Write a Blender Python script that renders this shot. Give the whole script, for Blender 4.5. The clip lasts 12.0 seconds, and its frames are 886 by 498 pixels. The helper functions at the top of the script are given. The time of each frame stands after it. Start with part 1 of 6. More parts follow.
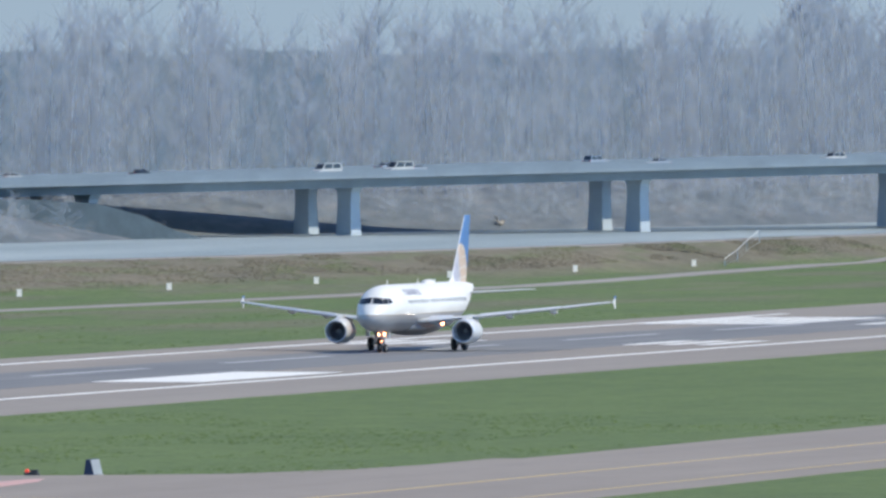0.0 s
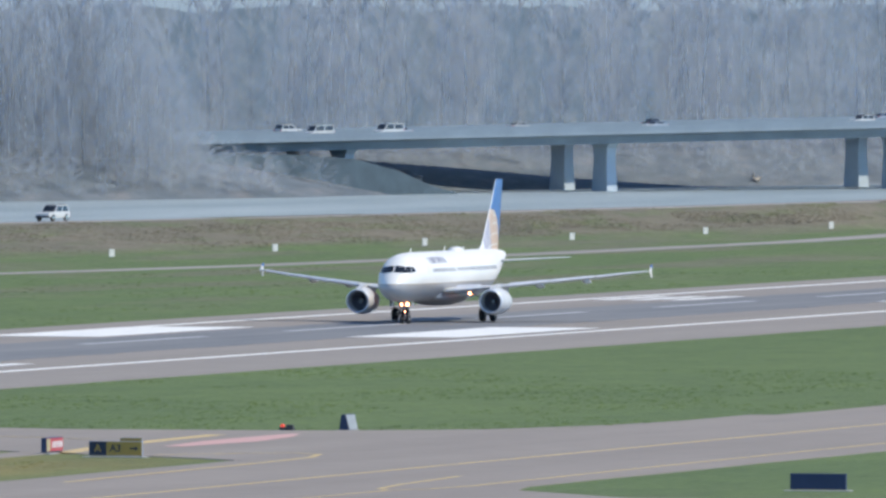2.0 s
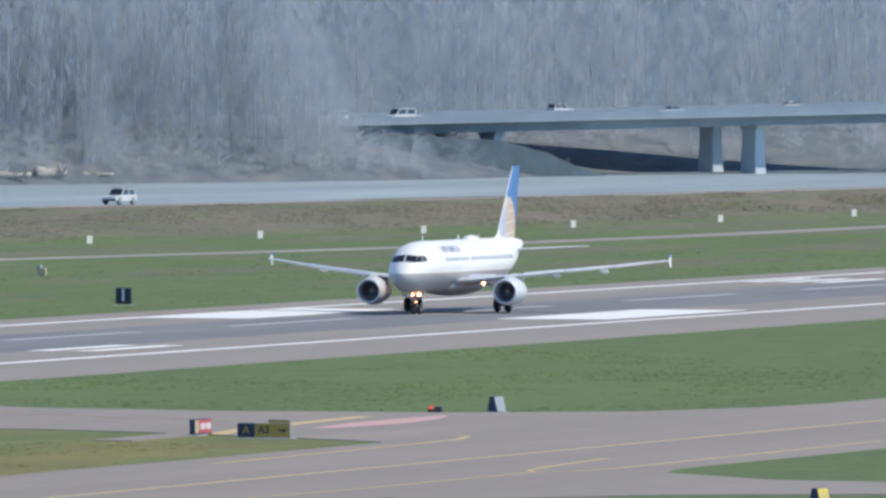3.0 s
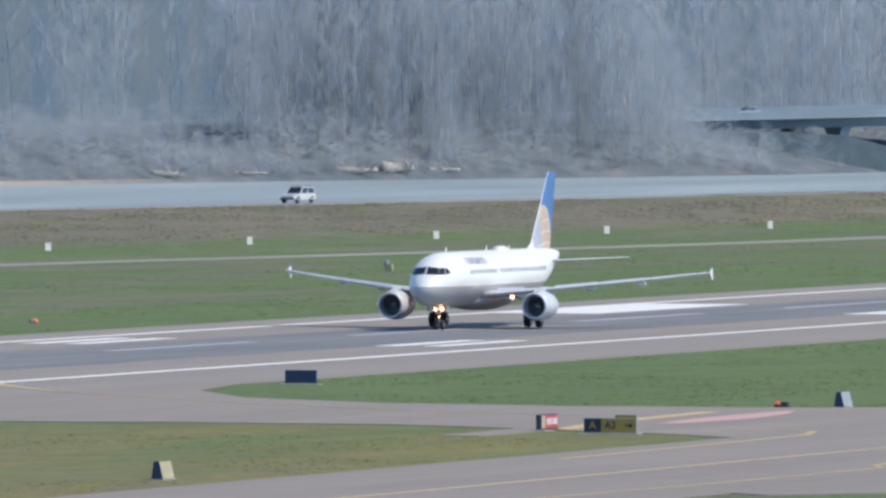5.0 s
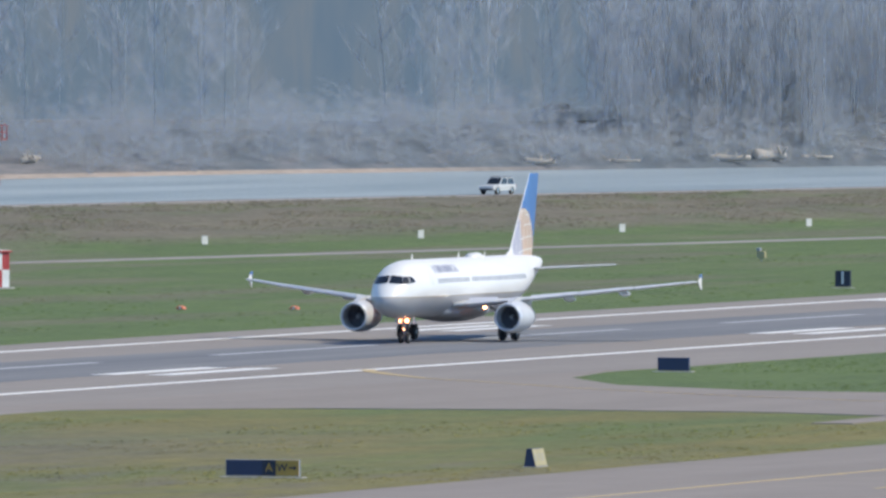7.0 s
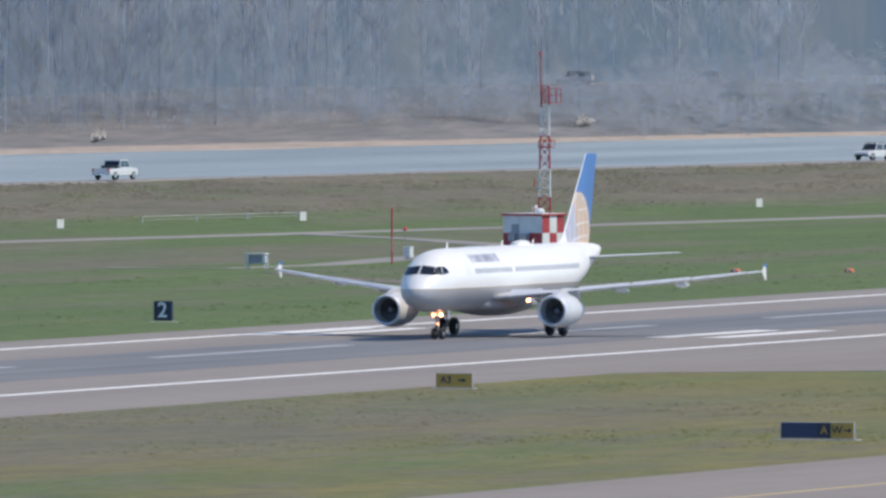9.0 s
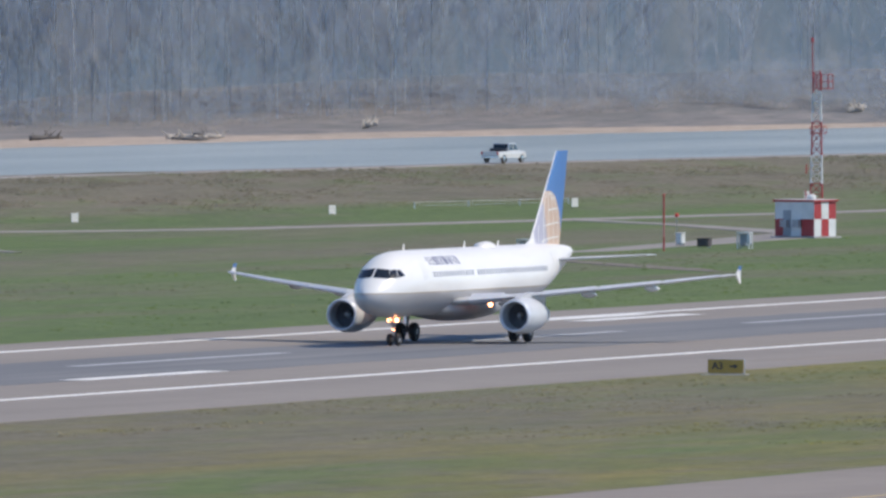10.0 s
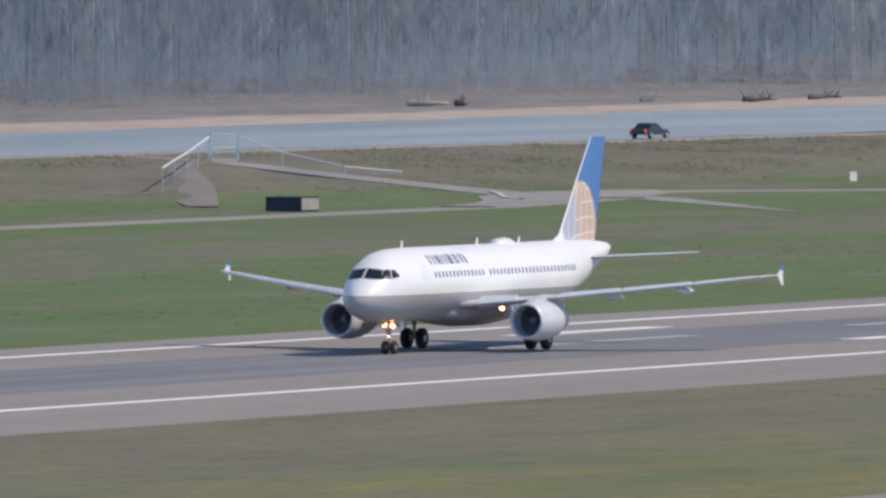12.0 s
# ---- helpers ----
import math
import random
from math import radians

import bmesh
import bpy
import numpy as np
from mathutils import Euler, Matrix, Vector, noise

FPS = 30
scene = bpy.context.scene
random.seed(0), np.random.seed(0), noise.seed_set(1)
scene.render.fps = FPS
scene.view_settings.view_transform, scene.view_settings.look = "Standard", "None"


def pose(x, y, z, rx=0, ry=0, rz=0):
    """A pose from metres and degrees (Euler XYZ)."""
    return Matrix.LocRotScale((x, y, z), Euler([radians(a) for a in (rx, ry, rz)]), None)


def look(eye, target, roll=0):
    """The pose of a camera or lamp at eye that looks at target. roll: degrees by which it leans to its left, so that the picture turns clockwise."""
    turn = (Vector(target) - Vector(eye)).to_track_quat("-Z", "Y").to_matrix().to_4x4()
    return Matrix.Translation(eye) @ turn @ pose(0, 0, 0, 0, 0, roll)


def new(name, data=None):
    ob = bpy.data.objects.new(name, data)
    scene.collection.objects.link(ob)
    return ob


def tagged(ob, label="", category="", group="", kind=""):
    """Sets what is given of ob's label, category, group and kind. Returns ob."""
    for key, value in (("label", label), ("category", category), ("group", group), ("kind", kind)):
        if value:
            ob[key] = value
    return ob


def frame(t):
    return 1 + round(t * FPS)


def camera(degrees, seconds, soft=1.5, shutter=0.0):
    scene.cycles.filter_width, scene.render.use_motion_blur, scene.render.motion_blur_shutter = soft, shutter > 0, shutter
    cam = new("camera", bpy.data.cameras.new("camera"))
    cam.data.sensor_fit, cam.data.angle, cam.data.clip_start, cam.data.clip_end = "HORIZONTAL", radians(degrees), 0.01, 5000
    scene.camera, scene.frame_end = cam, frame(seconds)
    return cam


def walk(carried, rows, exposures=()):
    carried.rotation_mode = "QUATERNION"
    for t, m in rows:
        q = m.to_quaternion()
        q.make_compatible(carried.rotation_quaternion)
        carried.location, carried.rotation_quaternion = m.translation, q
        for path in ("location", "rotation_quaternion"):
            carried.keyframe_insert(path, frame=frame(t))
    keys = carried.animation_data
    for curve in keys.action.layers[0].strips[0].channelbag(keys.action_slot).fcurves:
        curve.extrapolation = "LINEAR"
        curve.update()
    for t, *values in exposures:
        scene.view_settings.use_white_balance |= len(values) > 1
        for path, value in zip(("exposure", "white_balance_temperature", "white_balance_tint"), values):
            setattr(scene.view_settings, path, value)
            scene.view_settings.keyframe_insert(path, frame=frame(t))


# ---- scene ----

# Camera: a long lens on a roof 26.8 m up, panning with the aircraft.
# Rows: seconds, bearing from the runway axis, tilt, lean (degrees).
PATH = [
    (0.0, 14.1037, -0.6312, -0.118),
    (0.5, 14.2917, -0.6573, -0.053),
    (0.8, 14.4299, -0.6929, -0.004),
    (1.0, 14.5047, -0.7380, -0.106),
    (1.5, 14.6785, -0.8055, -0.079),
    (2.0, 14.9022, -0.7686, 0.046),
    (2.5, 15.1173, -0.8074, 0.057),
    (3.0, 15.3650, -0.8253, 0.085),
    (3.2, 15.4474, -0.8323, 0.139),
    (4.8, 16.3193, -0.8589, 0.023),
    (5.0, 16.4459, -0.8416, 0.063),
    (5.5, 16.7620, -0.8548, -0.101),
    (6.0, 17.0572, -0.8620, 0.100),
    (6.5, 17.3457, -0.8922, 0.032),
    (6.7, 17.4513, -0.8876, 0.043),
    (8.3, 18.6124, -0.9040, 0.049),
    (8.5, 18.8458, -0.9256, 0.038),
    (8.6, 18.9531, -0.9624, 0.008),
    (9.0, 19.3385, -0.9984, -0.070),
    (9.5, 19.7409, -1.0156, -0.093),
    (9.8, 20.0157, -1.0278, 0.010),
    (10.0, 20.1864, -1.0409, -0.064),
    (10.5, 20.6258, -1.0785, 0.046),
    (11.0, 21.3908, -1.0951, 0.062),
    (11.2, 21.6509, -1.1067, 0.023),
    (11.5, 22.0293, -1.1212, -0.007),
    (12.0, 22.6148, -1.1673, -0.032),
]
EYE = Vector((0.0, 0.0, 26.83))
cam = camera(2.763, 12.0, soft=2.8)


def aim(bearing, tilt):
    b, e = radians(bearing), radians(tilt)
    return EYE + 1000 * Vector((math.cos(b) * math.cos(e), math.sin(b) * math.cos(e), math.sin(e)))


walk(cam, [(t, look(EYE, aim(b, e), lean)) for t, b, e, lean in PATH],
     exposures=[(0.0, 0.66, 7050, 5), (5.5, 0.61, 7180, 6), (9.5, 0.50, 7300, 9), (12.0, 0.39, 7550, 12)])

# ---- daylight ----
SUN_BEARING, SUN_HEIGHT = -80.0, 50.0
world = bpy.data.worlds.new("sky")
scene.world = world
world.use_nodes = True
sky = world.node_tree.nodes.new("ShaderNodeTexSky")
sky.sky_type, sky.sun_disc = "NISHITA", False
sky.sun_elevation, sky.sun_rotation = radians(SUN_HEIGHT), radians(90 - SUN_BEARING)
sky.dust_density, sky.air_density, sky.ozone_density = 0.0, 0.6, 3.0
back = world.node_tree.nodes["Background"]
cool_sky = world.node_tree.nodes.new("ShaderNodeMix")
cool_sky.data_type, cool_sky.blend_type = "RGBA", "MULTIPLY"
cool_sky.inputs[0].default_value = 1.0
cool_sky.inputs[7].default_value = (0.66, 0.83, 1.0, 1)
world.node_tree.links.new(sky.outputs[0], cool_sky.inputs[6])
world.node_tree.links.new(cool_sky.outputs[2], back.inputs[0])
back.inputs[1].default_value = 0.17
sun_lamp = bpy.data.lights.new("sun", "SUN")
sun_lamp.energy, sun_lamp.angle, sun_lamp.color = 2.6, radians(0.6), (1.0, 0.95, 0.88)
sun_ob = new("sun", sun_lamp)
sb, se = radians(SUN_BEARING), radians(SUN_HEIGHT)
sun_ob.matrix_world = look((math.cos(sb) * math.cos(se) * 500, math.sin(sb) * math.cos(se) * 500, math.sin(se) * 500), (0, 0, 0))


# ---- materials ----
class Nodes:
    def __init__(self, name):
        self.m = bpy.data.materials.new(name)
        self.m.use_nodes = True
        self.t = self.m.node_tree
        self.b = self.t.nodes["Principled BSDF"]

    def add(self, kind, **sets):
        n = self.t.nodes.new(kind)
        for k, v in sets.items():
            n.inputs[k].default_value = v
        return n

    def link(self, a, b):
        self.t.links.new(a, b)

    def coords(self, scale=(1, 1, 1), which="Object"):
        c = self.t.nodes.new("ShaderNodeTexCoord")
        m = self.t.nodes.new("ShaderNodeMapping")
        m.inputs["Scale"].default_value = scale
        self.link(c.outputs[which], m.inputs["Vector"])
        return m.outputs[0]

    def noise(self, vec, scale, detail=4.0, rough=0.55):
        n = self.add("ShaderNodeTexNoise", Scale=scale, Detail=detail, Roughness=rough)
        self.link(vec, n.inputs["Vector"])
        return n.outputs[0]

    def ramp(self, fac, stops):
        r = self.t.nodes.new("ShaderNodeValToRGB")
        while len(r.color_ramp.elements) < len(stops):
            r.color_ramp.elements.new(0.5)
        for e, (p, c) in zip(r.color_ramp.elements, stops):
            e.position = p
            e.color = (*c, 1) if len(c) == 3 else c
        self.link(fac, r.inputs[0])
        return r.outputs[0]

    def mix(self, fac, a, b, mode="MIX"):
        m = self.t.nodes.new("ShaderNodeMix")
        m.data_type, m.blend_type = "RGBA", mode
        for sock, v in ((m.inputs[0], fac), (m.inputs[6], a), (m.inputs[7], b)):
            if isinstance(v, (int, float)):
                sock.default_value = v
            elif isinstance(v, tuple):
                sock.default_value = (*v, 1)
            else:
                self.link(v, sock)
        return m.outputs[2]

    def bump(self, height, dist=0.02, strength=0.5):
        n = self.add("ShaderNodeBump", Strength=strength, Distance=dist)
        self.link(height, n.inputs["Height"])
        self.link(n.outputs[0], self.b.inputs["Normal"])

    def done(self, color, rough=0.6, metal=0.0):
        if isinstance(color, tuple):
            self.b.inputs["Base Color"].default_value = (*color, 1)
        else:
            self.link(color, self.b.inputs["Base Color"])
        self.b.inputs["Roughness"].default_value = rough
        self.b.inputs["Metallic"].default_value = metal
        return self.m


def grey(k):
    return (k, k, k)


def plain(name, color, rough=0.5, metal=0.0, wear=0.12, scale=1.2, bump=0.0):
    """Paint or metal with soft stains and a fine grain."""
    n = Nodes(name)
    v = n.coords()
    a = n.noise(v, scale, 5)
    g = n.noise(v, scale * 14, 3)
    f = n.ramp(a, [(0.3, grey(1 - wear)), (0.7, grey(1.0))])
    h = n.ramp(g, [(0.3, grey(1 - wear * 0.5)), (0.7, grey(1.0))])
    if bump:
        n.bump(g, bump)
    return n.done(n.mix(1.0, n.mix(1.0, color, f, "MULTIPLY"), h, "MULTIPLY"), rough, metal)


def glow(name, color, strength):
    m = bpy.data.materials.new(name)
    m.use_nodes = True
    b = m.node_tree.nodes["Principled BSDF"]
    b.inputs["Base Color"].default_value = (*color, 1)
    b.inputs["Emission Color"].default_value = (*color, 1)
    b.inputs["Emission Strength"].default_value = strength
    return m


def make_ground():
    n = Nodes("airfield_grass")
    long_v = n.coords((0.012, 0.06, 0.06))
    mid_v = n.coords((0.08, 0.25, 0.25))
    fine_v = n.coords((0.6, 1.2, 1.2))
    a = n.noise(long_v, 1.0, 5, 0.6)
    b = n.noise(mid_v, 1.0, 5, 0.6)
    c = n.noise(fine_v, 1.0, 6, 0.7)
    green = n.ramp(c, [(0.25, (0.074, 0.114, 0.034)), (0.5, (0.110, 0.163, 0.050)), (0.8, (0.150, 0.206, 0.070))])
    olive = n.ramp(c, [(0.25, (0.135, 0.130, 0.042)), (0.55, (0.212, 0.186, 0.062)), (0.8, (0.265, 0.222, 0.085))])
    brown = n.ramp(c, [(0.2, (0.120, 0.108, 0.078)), (0.5, (0.175, 0.155, 0.110)), (0.85, (0.235, 0.205, 0.150))])
    pos = n.t.nodes.new("ShaderNodeSeparateXYZ")
    n.link(n.coords(), pos.inputs[0])

    def span(sock, lo, hi):
        m = n.t.nodes.new("ShaderNodeMapRange")
        m.interpolation_type = "SMOOTHSTEP"
        m.inputs[1].default_value, m.inputs[2].default_value = lo, hi
        n.link(sock, m.inputs[0])
        return m.outputs[0]

    def math_node(op, p, q):
        m = n.t.nodes.new("ShaderNodeMath")
        m.operation = op
        for s, v in zip(m.inputs, (p, q)):
            if isinstance(v, (int, float)):
                s.default_value = v
            else:
                n.link(v, s)
        return m.outputs[0]

    x, y, z = pos.outputs
    # drier turf towards the taxiway's far stretch
    dry = math_node("MULTIPLY", span(x, 1100, 1035), math_node("MULTIPLY", span(y, 372, 352), span(y, 256, 262)))
    dry = math_node("MULTIPLY", dry, n.ramp(a, [(0.36, grey(0.15)), (0.56, grey(1.0))]))
    col = n.mix(dry, green, olive)
    bare = math_node("MULTIPLY", n.ramp(b, [(0.46, grey(0)), (0.66, grey(1))]), math_node("MULTIPLY", span(x, 1000, 920), span(y, 372, 352)))
    col = n.mix(math_node("MULTIPLY", bare, 0.75), col, brown)
    verge = math_node("MULTIPLY", math_node("MULTIPLY", span(y, 308, 334), span(x, 1040, 950)), math_node("MULTIPLY", n.ramp(b, [(0.30, grey(0.35)), (0.55, grey(0.85))]), span(y, 372, 358)))
    col = n.mix(verge, col, brown)
    # worn bands beyond the runway
    band = math_node("MULTIPLY", n.ramp(a, [(0.47, grey(0)), (0.60, grey(0.65))]), span(y, 428, 446))
    col = n.mix(band, col, brown)
    # a mown and scorched strip across the far field
    scorched = math_node("MULTIPLY", math_node("MULTIPLY", span(y, 500, 510), span(y, 536, 526)), math_node("MULTIPLY", span(x, 1510, 1450), n.ramp(b, [(0.34, grey(0.3)), (0.6, grey(0.85))])))
    col = n.mix(scorched, col, brown)
    # rough dry grass on the levee
    lev = math_node("MULTIPLY", span(z, 0.35, 1.1), n.ramp(b, [(0.32, grey(0.45)), (0.52, grey(1))]))
    col = n.mix(lev, col, brown)
    # far bank: sand at the waterline, litter and scrub above
    sand = n.ramp(c, [(0.2, (0.37, 0.295, 0.24)), (0.7, (0.51, 0.425, 0.36))])
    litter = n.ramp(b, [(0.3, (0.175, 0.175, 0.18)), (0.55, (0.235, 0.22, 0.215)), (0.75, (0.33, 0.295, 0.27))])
    # the steep bank has the blue of distance haze put into its colour
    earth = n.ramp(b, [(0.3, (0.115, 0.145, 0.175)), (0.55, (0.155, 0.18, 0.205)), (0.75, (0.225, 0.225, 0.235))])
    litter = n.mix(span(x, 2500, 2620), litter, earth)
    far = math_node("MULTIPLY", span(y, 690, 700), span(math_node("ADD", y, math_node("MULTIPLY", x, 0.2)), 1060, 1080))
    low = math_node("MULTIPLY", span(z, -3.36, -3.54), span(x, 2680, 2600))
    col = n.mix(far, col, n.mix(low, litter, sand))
    tuft = n.noise(n.coords((0.9, 0.35, 0.5)), 1.0, 6, 0.75)
    col = n.mix(1.0, col, n.ramp(tuft, [(0.32, grey(0.70)), (0.5, grey(0.95)), (0.7, grey(1.12))]), "MULTIPLY")
    clump = n.noise(n.coords((0.11, 0.28, 0.3)), 1.0, 7, 0.7)
    col = n.mix(1.0, col, n.ramp(clump, [(0.34, grey(0.84)), (0.5, grey(1.0)), (0.68, grey(1.07))]), "MULTIPLY")
    patch_n = n.noise(n.coords((0.03, 0.05, 0.05)), 1.0, 5, 0.65)
    col = n.mix(1.0, col, n.ramp(patch_n, [(0.32, (0.84, 0.86, 0.84)), (0.65, (1.06, 1.03, 1.0))]), "MULTIPLY")
    n.bump(c, 0.25, 0.6)
    return n.done(col, 0.95)


def make_asphalt(name, tone, stain=0.16):
    n = Nodes(name)
    a = n.noise(n.coords((0.01, 0.12, 0.1)), 1.0, 5, 0.6)
    b = n.noise(n.coords((0.25, 0.25, 0.25)), 1.0, 5, 0.6)
    c = n.noise(n.coords((9, 9, 9)), 1.0, 3)
    col = n.mix(1.0, tone, n.ramp(a, [(0.3, grey(1 - stain)), (0.7, grey(1.0))]), "MULTIPLY")
    col = n.mix(1.0, col, n.ramp(b, [(0.3, grey(1 - stain * 0.6)), (0.7, grey(1.0))]), "MULTIPLY")
    col = n.mix(1.0, col, n.ramp(c, [(0.3, grey(0.9)), (0.7, grey(1.0))]), "MULTIPLY")
    n.bump(c, 0.01, 0.3)
    return n.done(col, 0.88)


def make_rubber():
    """Tyre deposits down the middle of the runway, in long streaks."""
    n = Nodes("rubber_stained_asphalt")
    a = n.noise(n.coords((0.006, 0.5, 0.1)), 1.0, 5, 0.65)
    b = n.noise(n.coords((0.02, 0.12, 0.1)), 1.0, 4, 0.6)
    col = n.ramp(n.mix(0.45, a, b), [(0.34, (0.132, 0.136, 0.146)), (0.52, (0.182, 0.182, 0.185)), (0.68, (0.245, 0.236, 0.228))])
    return n.done(col, 0.85)


def make_worn_paint(name, color, under, wear=0.5):
    n = Nodes(name)
    a = n.noise(n.coords((0.35, 0.35, 0.35)), 1.0, 6, 0.7)
    c = n.noise(n.coords((3, 3, 3)), 1.0, 4, 0.7)
    k = n.ramp(n.mix(0.5, a, c), [(0.30, grey(wear)), (0.52, grey(0))])
    return n.done(n.mix(k, color, under), 0.8)


def make_water():
    n = Nodes("river_water")
    a = n.noise(n.coords((0.35, 0.9, 1)), 1.0, 4, 0.6)
    b = n.noise(n.coords((0.006, 0.035, 1)), 1.0, 4, 0.55)
    n.bump(a, 0.9, 0.8)
    n.b.inputs["IOR"].default_value = 1.33
    return n.done(n.ramp(b, [(0.3, (0.23, 0.285, 0.30)), (0.7, (0.38, 0.43, 0.435))]), 0.38)


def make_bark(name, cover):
    """Poplar bark with blue-grey haze put into its colour; a spray of fine twigs covers only a share of its outline and
    lets light through.
    """
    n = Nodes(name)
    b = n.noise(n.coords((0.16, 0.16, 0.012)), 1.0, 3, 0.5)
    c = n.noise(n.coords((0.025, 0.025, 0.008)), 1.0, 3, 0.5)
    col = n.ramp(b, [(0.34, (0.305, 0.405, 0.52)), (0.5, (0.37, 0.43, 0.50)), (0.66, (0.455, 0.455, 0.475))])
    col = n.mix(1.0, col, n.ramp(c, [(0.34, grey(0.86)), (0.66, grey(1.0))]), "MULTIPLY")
    # paler upstream: more distance haze put into the bark colour
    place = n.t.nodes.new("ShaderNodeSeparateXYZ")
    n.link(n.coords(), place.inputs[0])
    far_haze = n.t.nodes.new("ShaderNodeMapRange")
    far_haze.inputs[1].default_value, far_haze.inputs[2].default_value = 2150, 2800
    n.link(place.outputs[0], far_haze.inputs[0])
    col = n.mix(far_haze.outputs[0], col, n.mix(0.75, col, (0.60, 0.655, 0.71)))
    n.done(col, 1.0)
    n.b.inputs["Specular IOR Level"].default_value = 0.0
    # twigs point all ways, so a spray as a whole shades like a rounded clump open to the sky
    up = n.t.nodes.new("ShaderNodeCombineXYZ")
    up.inputs[0].default_value, up.inputs[1].default_value, up.inputs[2].default_value = -0.45, -0.55, 0.70
    soft_round = n.t.nodes.new("ShaderNodeMix")
    soft_round.data_type = "VECTOR"
    soft_round.inputs[0].default_value = 0.75
    geo = n.t.nodes.new("ShaderNodeNewGeometry")
    n.link(geo.outputs["Normal"], soft_round.inputs[4])
    n.link(up.outputs[0], soft_round.inputs[5])
    unit = n.t.nodes.new("ShaderNodeVectorMath")
    unit.operation = "NORMALIZE"
    n.link(soft_round.outputs[1], unit.inputs[0])
    n.link(unit.outputs[0], n.b.inputs["Normal"])
    thin = n.t.nodes.new("ShaderNodeBsdfTranslucent")
    n.link(col, thin.inputs[0])
    both = n.t.nodes.new("ShaderNodeMixShader")
    both.inputs[0].default_value = 0.45
    n.link(n.b.outputs[0], both.inputs[1])
    n.link(thin.outputs[0], both.inputs[2])
    gaps = n.t.nodes.new("ShaderNodeBsdfTransparent")
    spray = n.t.nodes.new("ShaderNodeMixShader")
    spray.inputs[0].default_value = cover
    n.link(gaps.outputs[0], spray.inputs[1])
    n.link(both.outputs[0], spray.inputs[2])
    n.link(spray.outputs[0] if cover < 1 else both.outputs[0], n.t.nodes["Material Output"].inputs[0])
    return n.m


GROUND = make_ground()
ASPHALT = make_asphalt("weathered_asphalt", (0.315, 0.277, 0.243))
TAXI = make_asphalt("taxiway_asphalt", (0.315, 0.270, 0.232))
GRAVEL = make_asphalt("gravel_road", (0.36, 0.33, 0.30), 0.25)
RUBBER = make_rubber()
WHITE_LINE = make_worn_paint("worn_white_paint", (0.78, 0.77, 0.74), (0.40, 0.39, 0.38))
FAINT_LINE = make_worn_paint("rubbed_white_paint", (0.42, 0.43, 0.44), (0.24, 0.24, 0.245), 0.9)
YELLOW_LINE = make_worn_paint("worn_yellow_paint", (0.56, 0.41, 0.19), (0.36, 0.30, 0.23), 0.85)
RED_LINE = make_worn_paint("worn_red_paint", (0.56, 0.33, 0.30), (0.40, 0.33, 0.31), 0.85)
WATER = make_water()
BARK = make_bark("hazed_poplar_bark", 1.0)
TWIGS = make_bark("hazed_poplar_twigs", 0.27)
# haze imitated in colour: shaded piers lightened, sunlit parapets darkened, all tinted blue
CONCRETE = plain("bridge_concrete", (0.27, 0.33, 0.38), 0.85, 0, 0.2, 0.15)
PIER_CONCRETE = plain("shade_lifted_concrete", (0.55, 0.62, 0.67), 0.85, 0, 0.15, 0.15)
SUN_DIMMED = plain("sun_dimmed_concrete", (0.21, 0.27, 0.32), 0.85, 0, 0.2, 0.15)
SAND = plain("driftwood", (0.62, 0.55, 0.46), 0.9, 0, 0.3, 0.8)
# shade under the bridge end, put into the slope's colour
SHADED_SLOPE = plain("shade_darkened_slope", (0.075, 0.115, 0.14), 0.9, 0, 0.35, 0.3, 0.1)
DARKWOOD = plain("wet_driftwood", (0.22, 0.20, 0.18), 0.9, 0, 0.4, 0.8)


# ---- mesh helpers ----
def obj(name, verts, faces, material, parent=None, label="", smooth=False):
    me = bpy.data.meshes.new(name)
    me.from_pydata([tuple(v) for v in verts], [], [tuple(f) for f in faces])
    me.materials.append(material)
    if smooth:
        me.polygons.foreach_set("use_smooth", [True] * len(me.polygons))
    me.update()
    ob = new(name, me)
    if parent:
        ob.parent = parent
    if label:
        ob["label"] = label
    return ob


def part(name, bm, material, parent, label="", smooth=False):
    me = bpy.data.meshes.new(name)
    bmesh.ops.recalc_face_normals(bm, faces=bm.faces)
    bm.to_mesh(me)
    bm.free()
    me.materials.append(material)
    if smooth:
        me.polygons.foreach_set("use_smooth", [True] * len(me.polygons))
    ob = new(name, me)
    ob.parent = parent
    if label:
        ob["label"] = label
    return ob


def again(ob, m, parent=None):
    """Another object on the same mesh."""
    o = new(ob.name.split(".")[0], ob.data)
    o.parent = parent or ob.parent
    o.matrix_basis = m
    return o


def root(name, m=Matrix()):
    e = new(name)
    e.empty_display_size = 0.2
    e.matrix_basis = m
    return e


def box(bm, lo, hi, bevel=0.0, m=None):
    """A box with softened edges."""
    lo, hi = Vector(lo), Vector(hi)
    r = bmesh.ops.create_cube(bm, size=1.0)
    vs = r["verts"]
    for v in vs:
        v.co = Vector((lo[i] + (v.co[i] + 0.5) * (hi[i] - lo[i]) for i in range(3)))
    if bevel:
        es = list({e for v in vs for e in v.link_edges})
        out = bmesh.ops.bevel(bm, geom=es, offset=bevel, segments=1, affect="EDGES", profile=0.5)
        vs = list({v for f in out["faces"] for v in f.verts})
    if m is not None:
        for v in vs:
            v.co = m @ v.co
    return bm


def solid(lo, hi, bevel=0.0, m=None):
    return box(bmesh.new(), lo, hi, bevel, m)


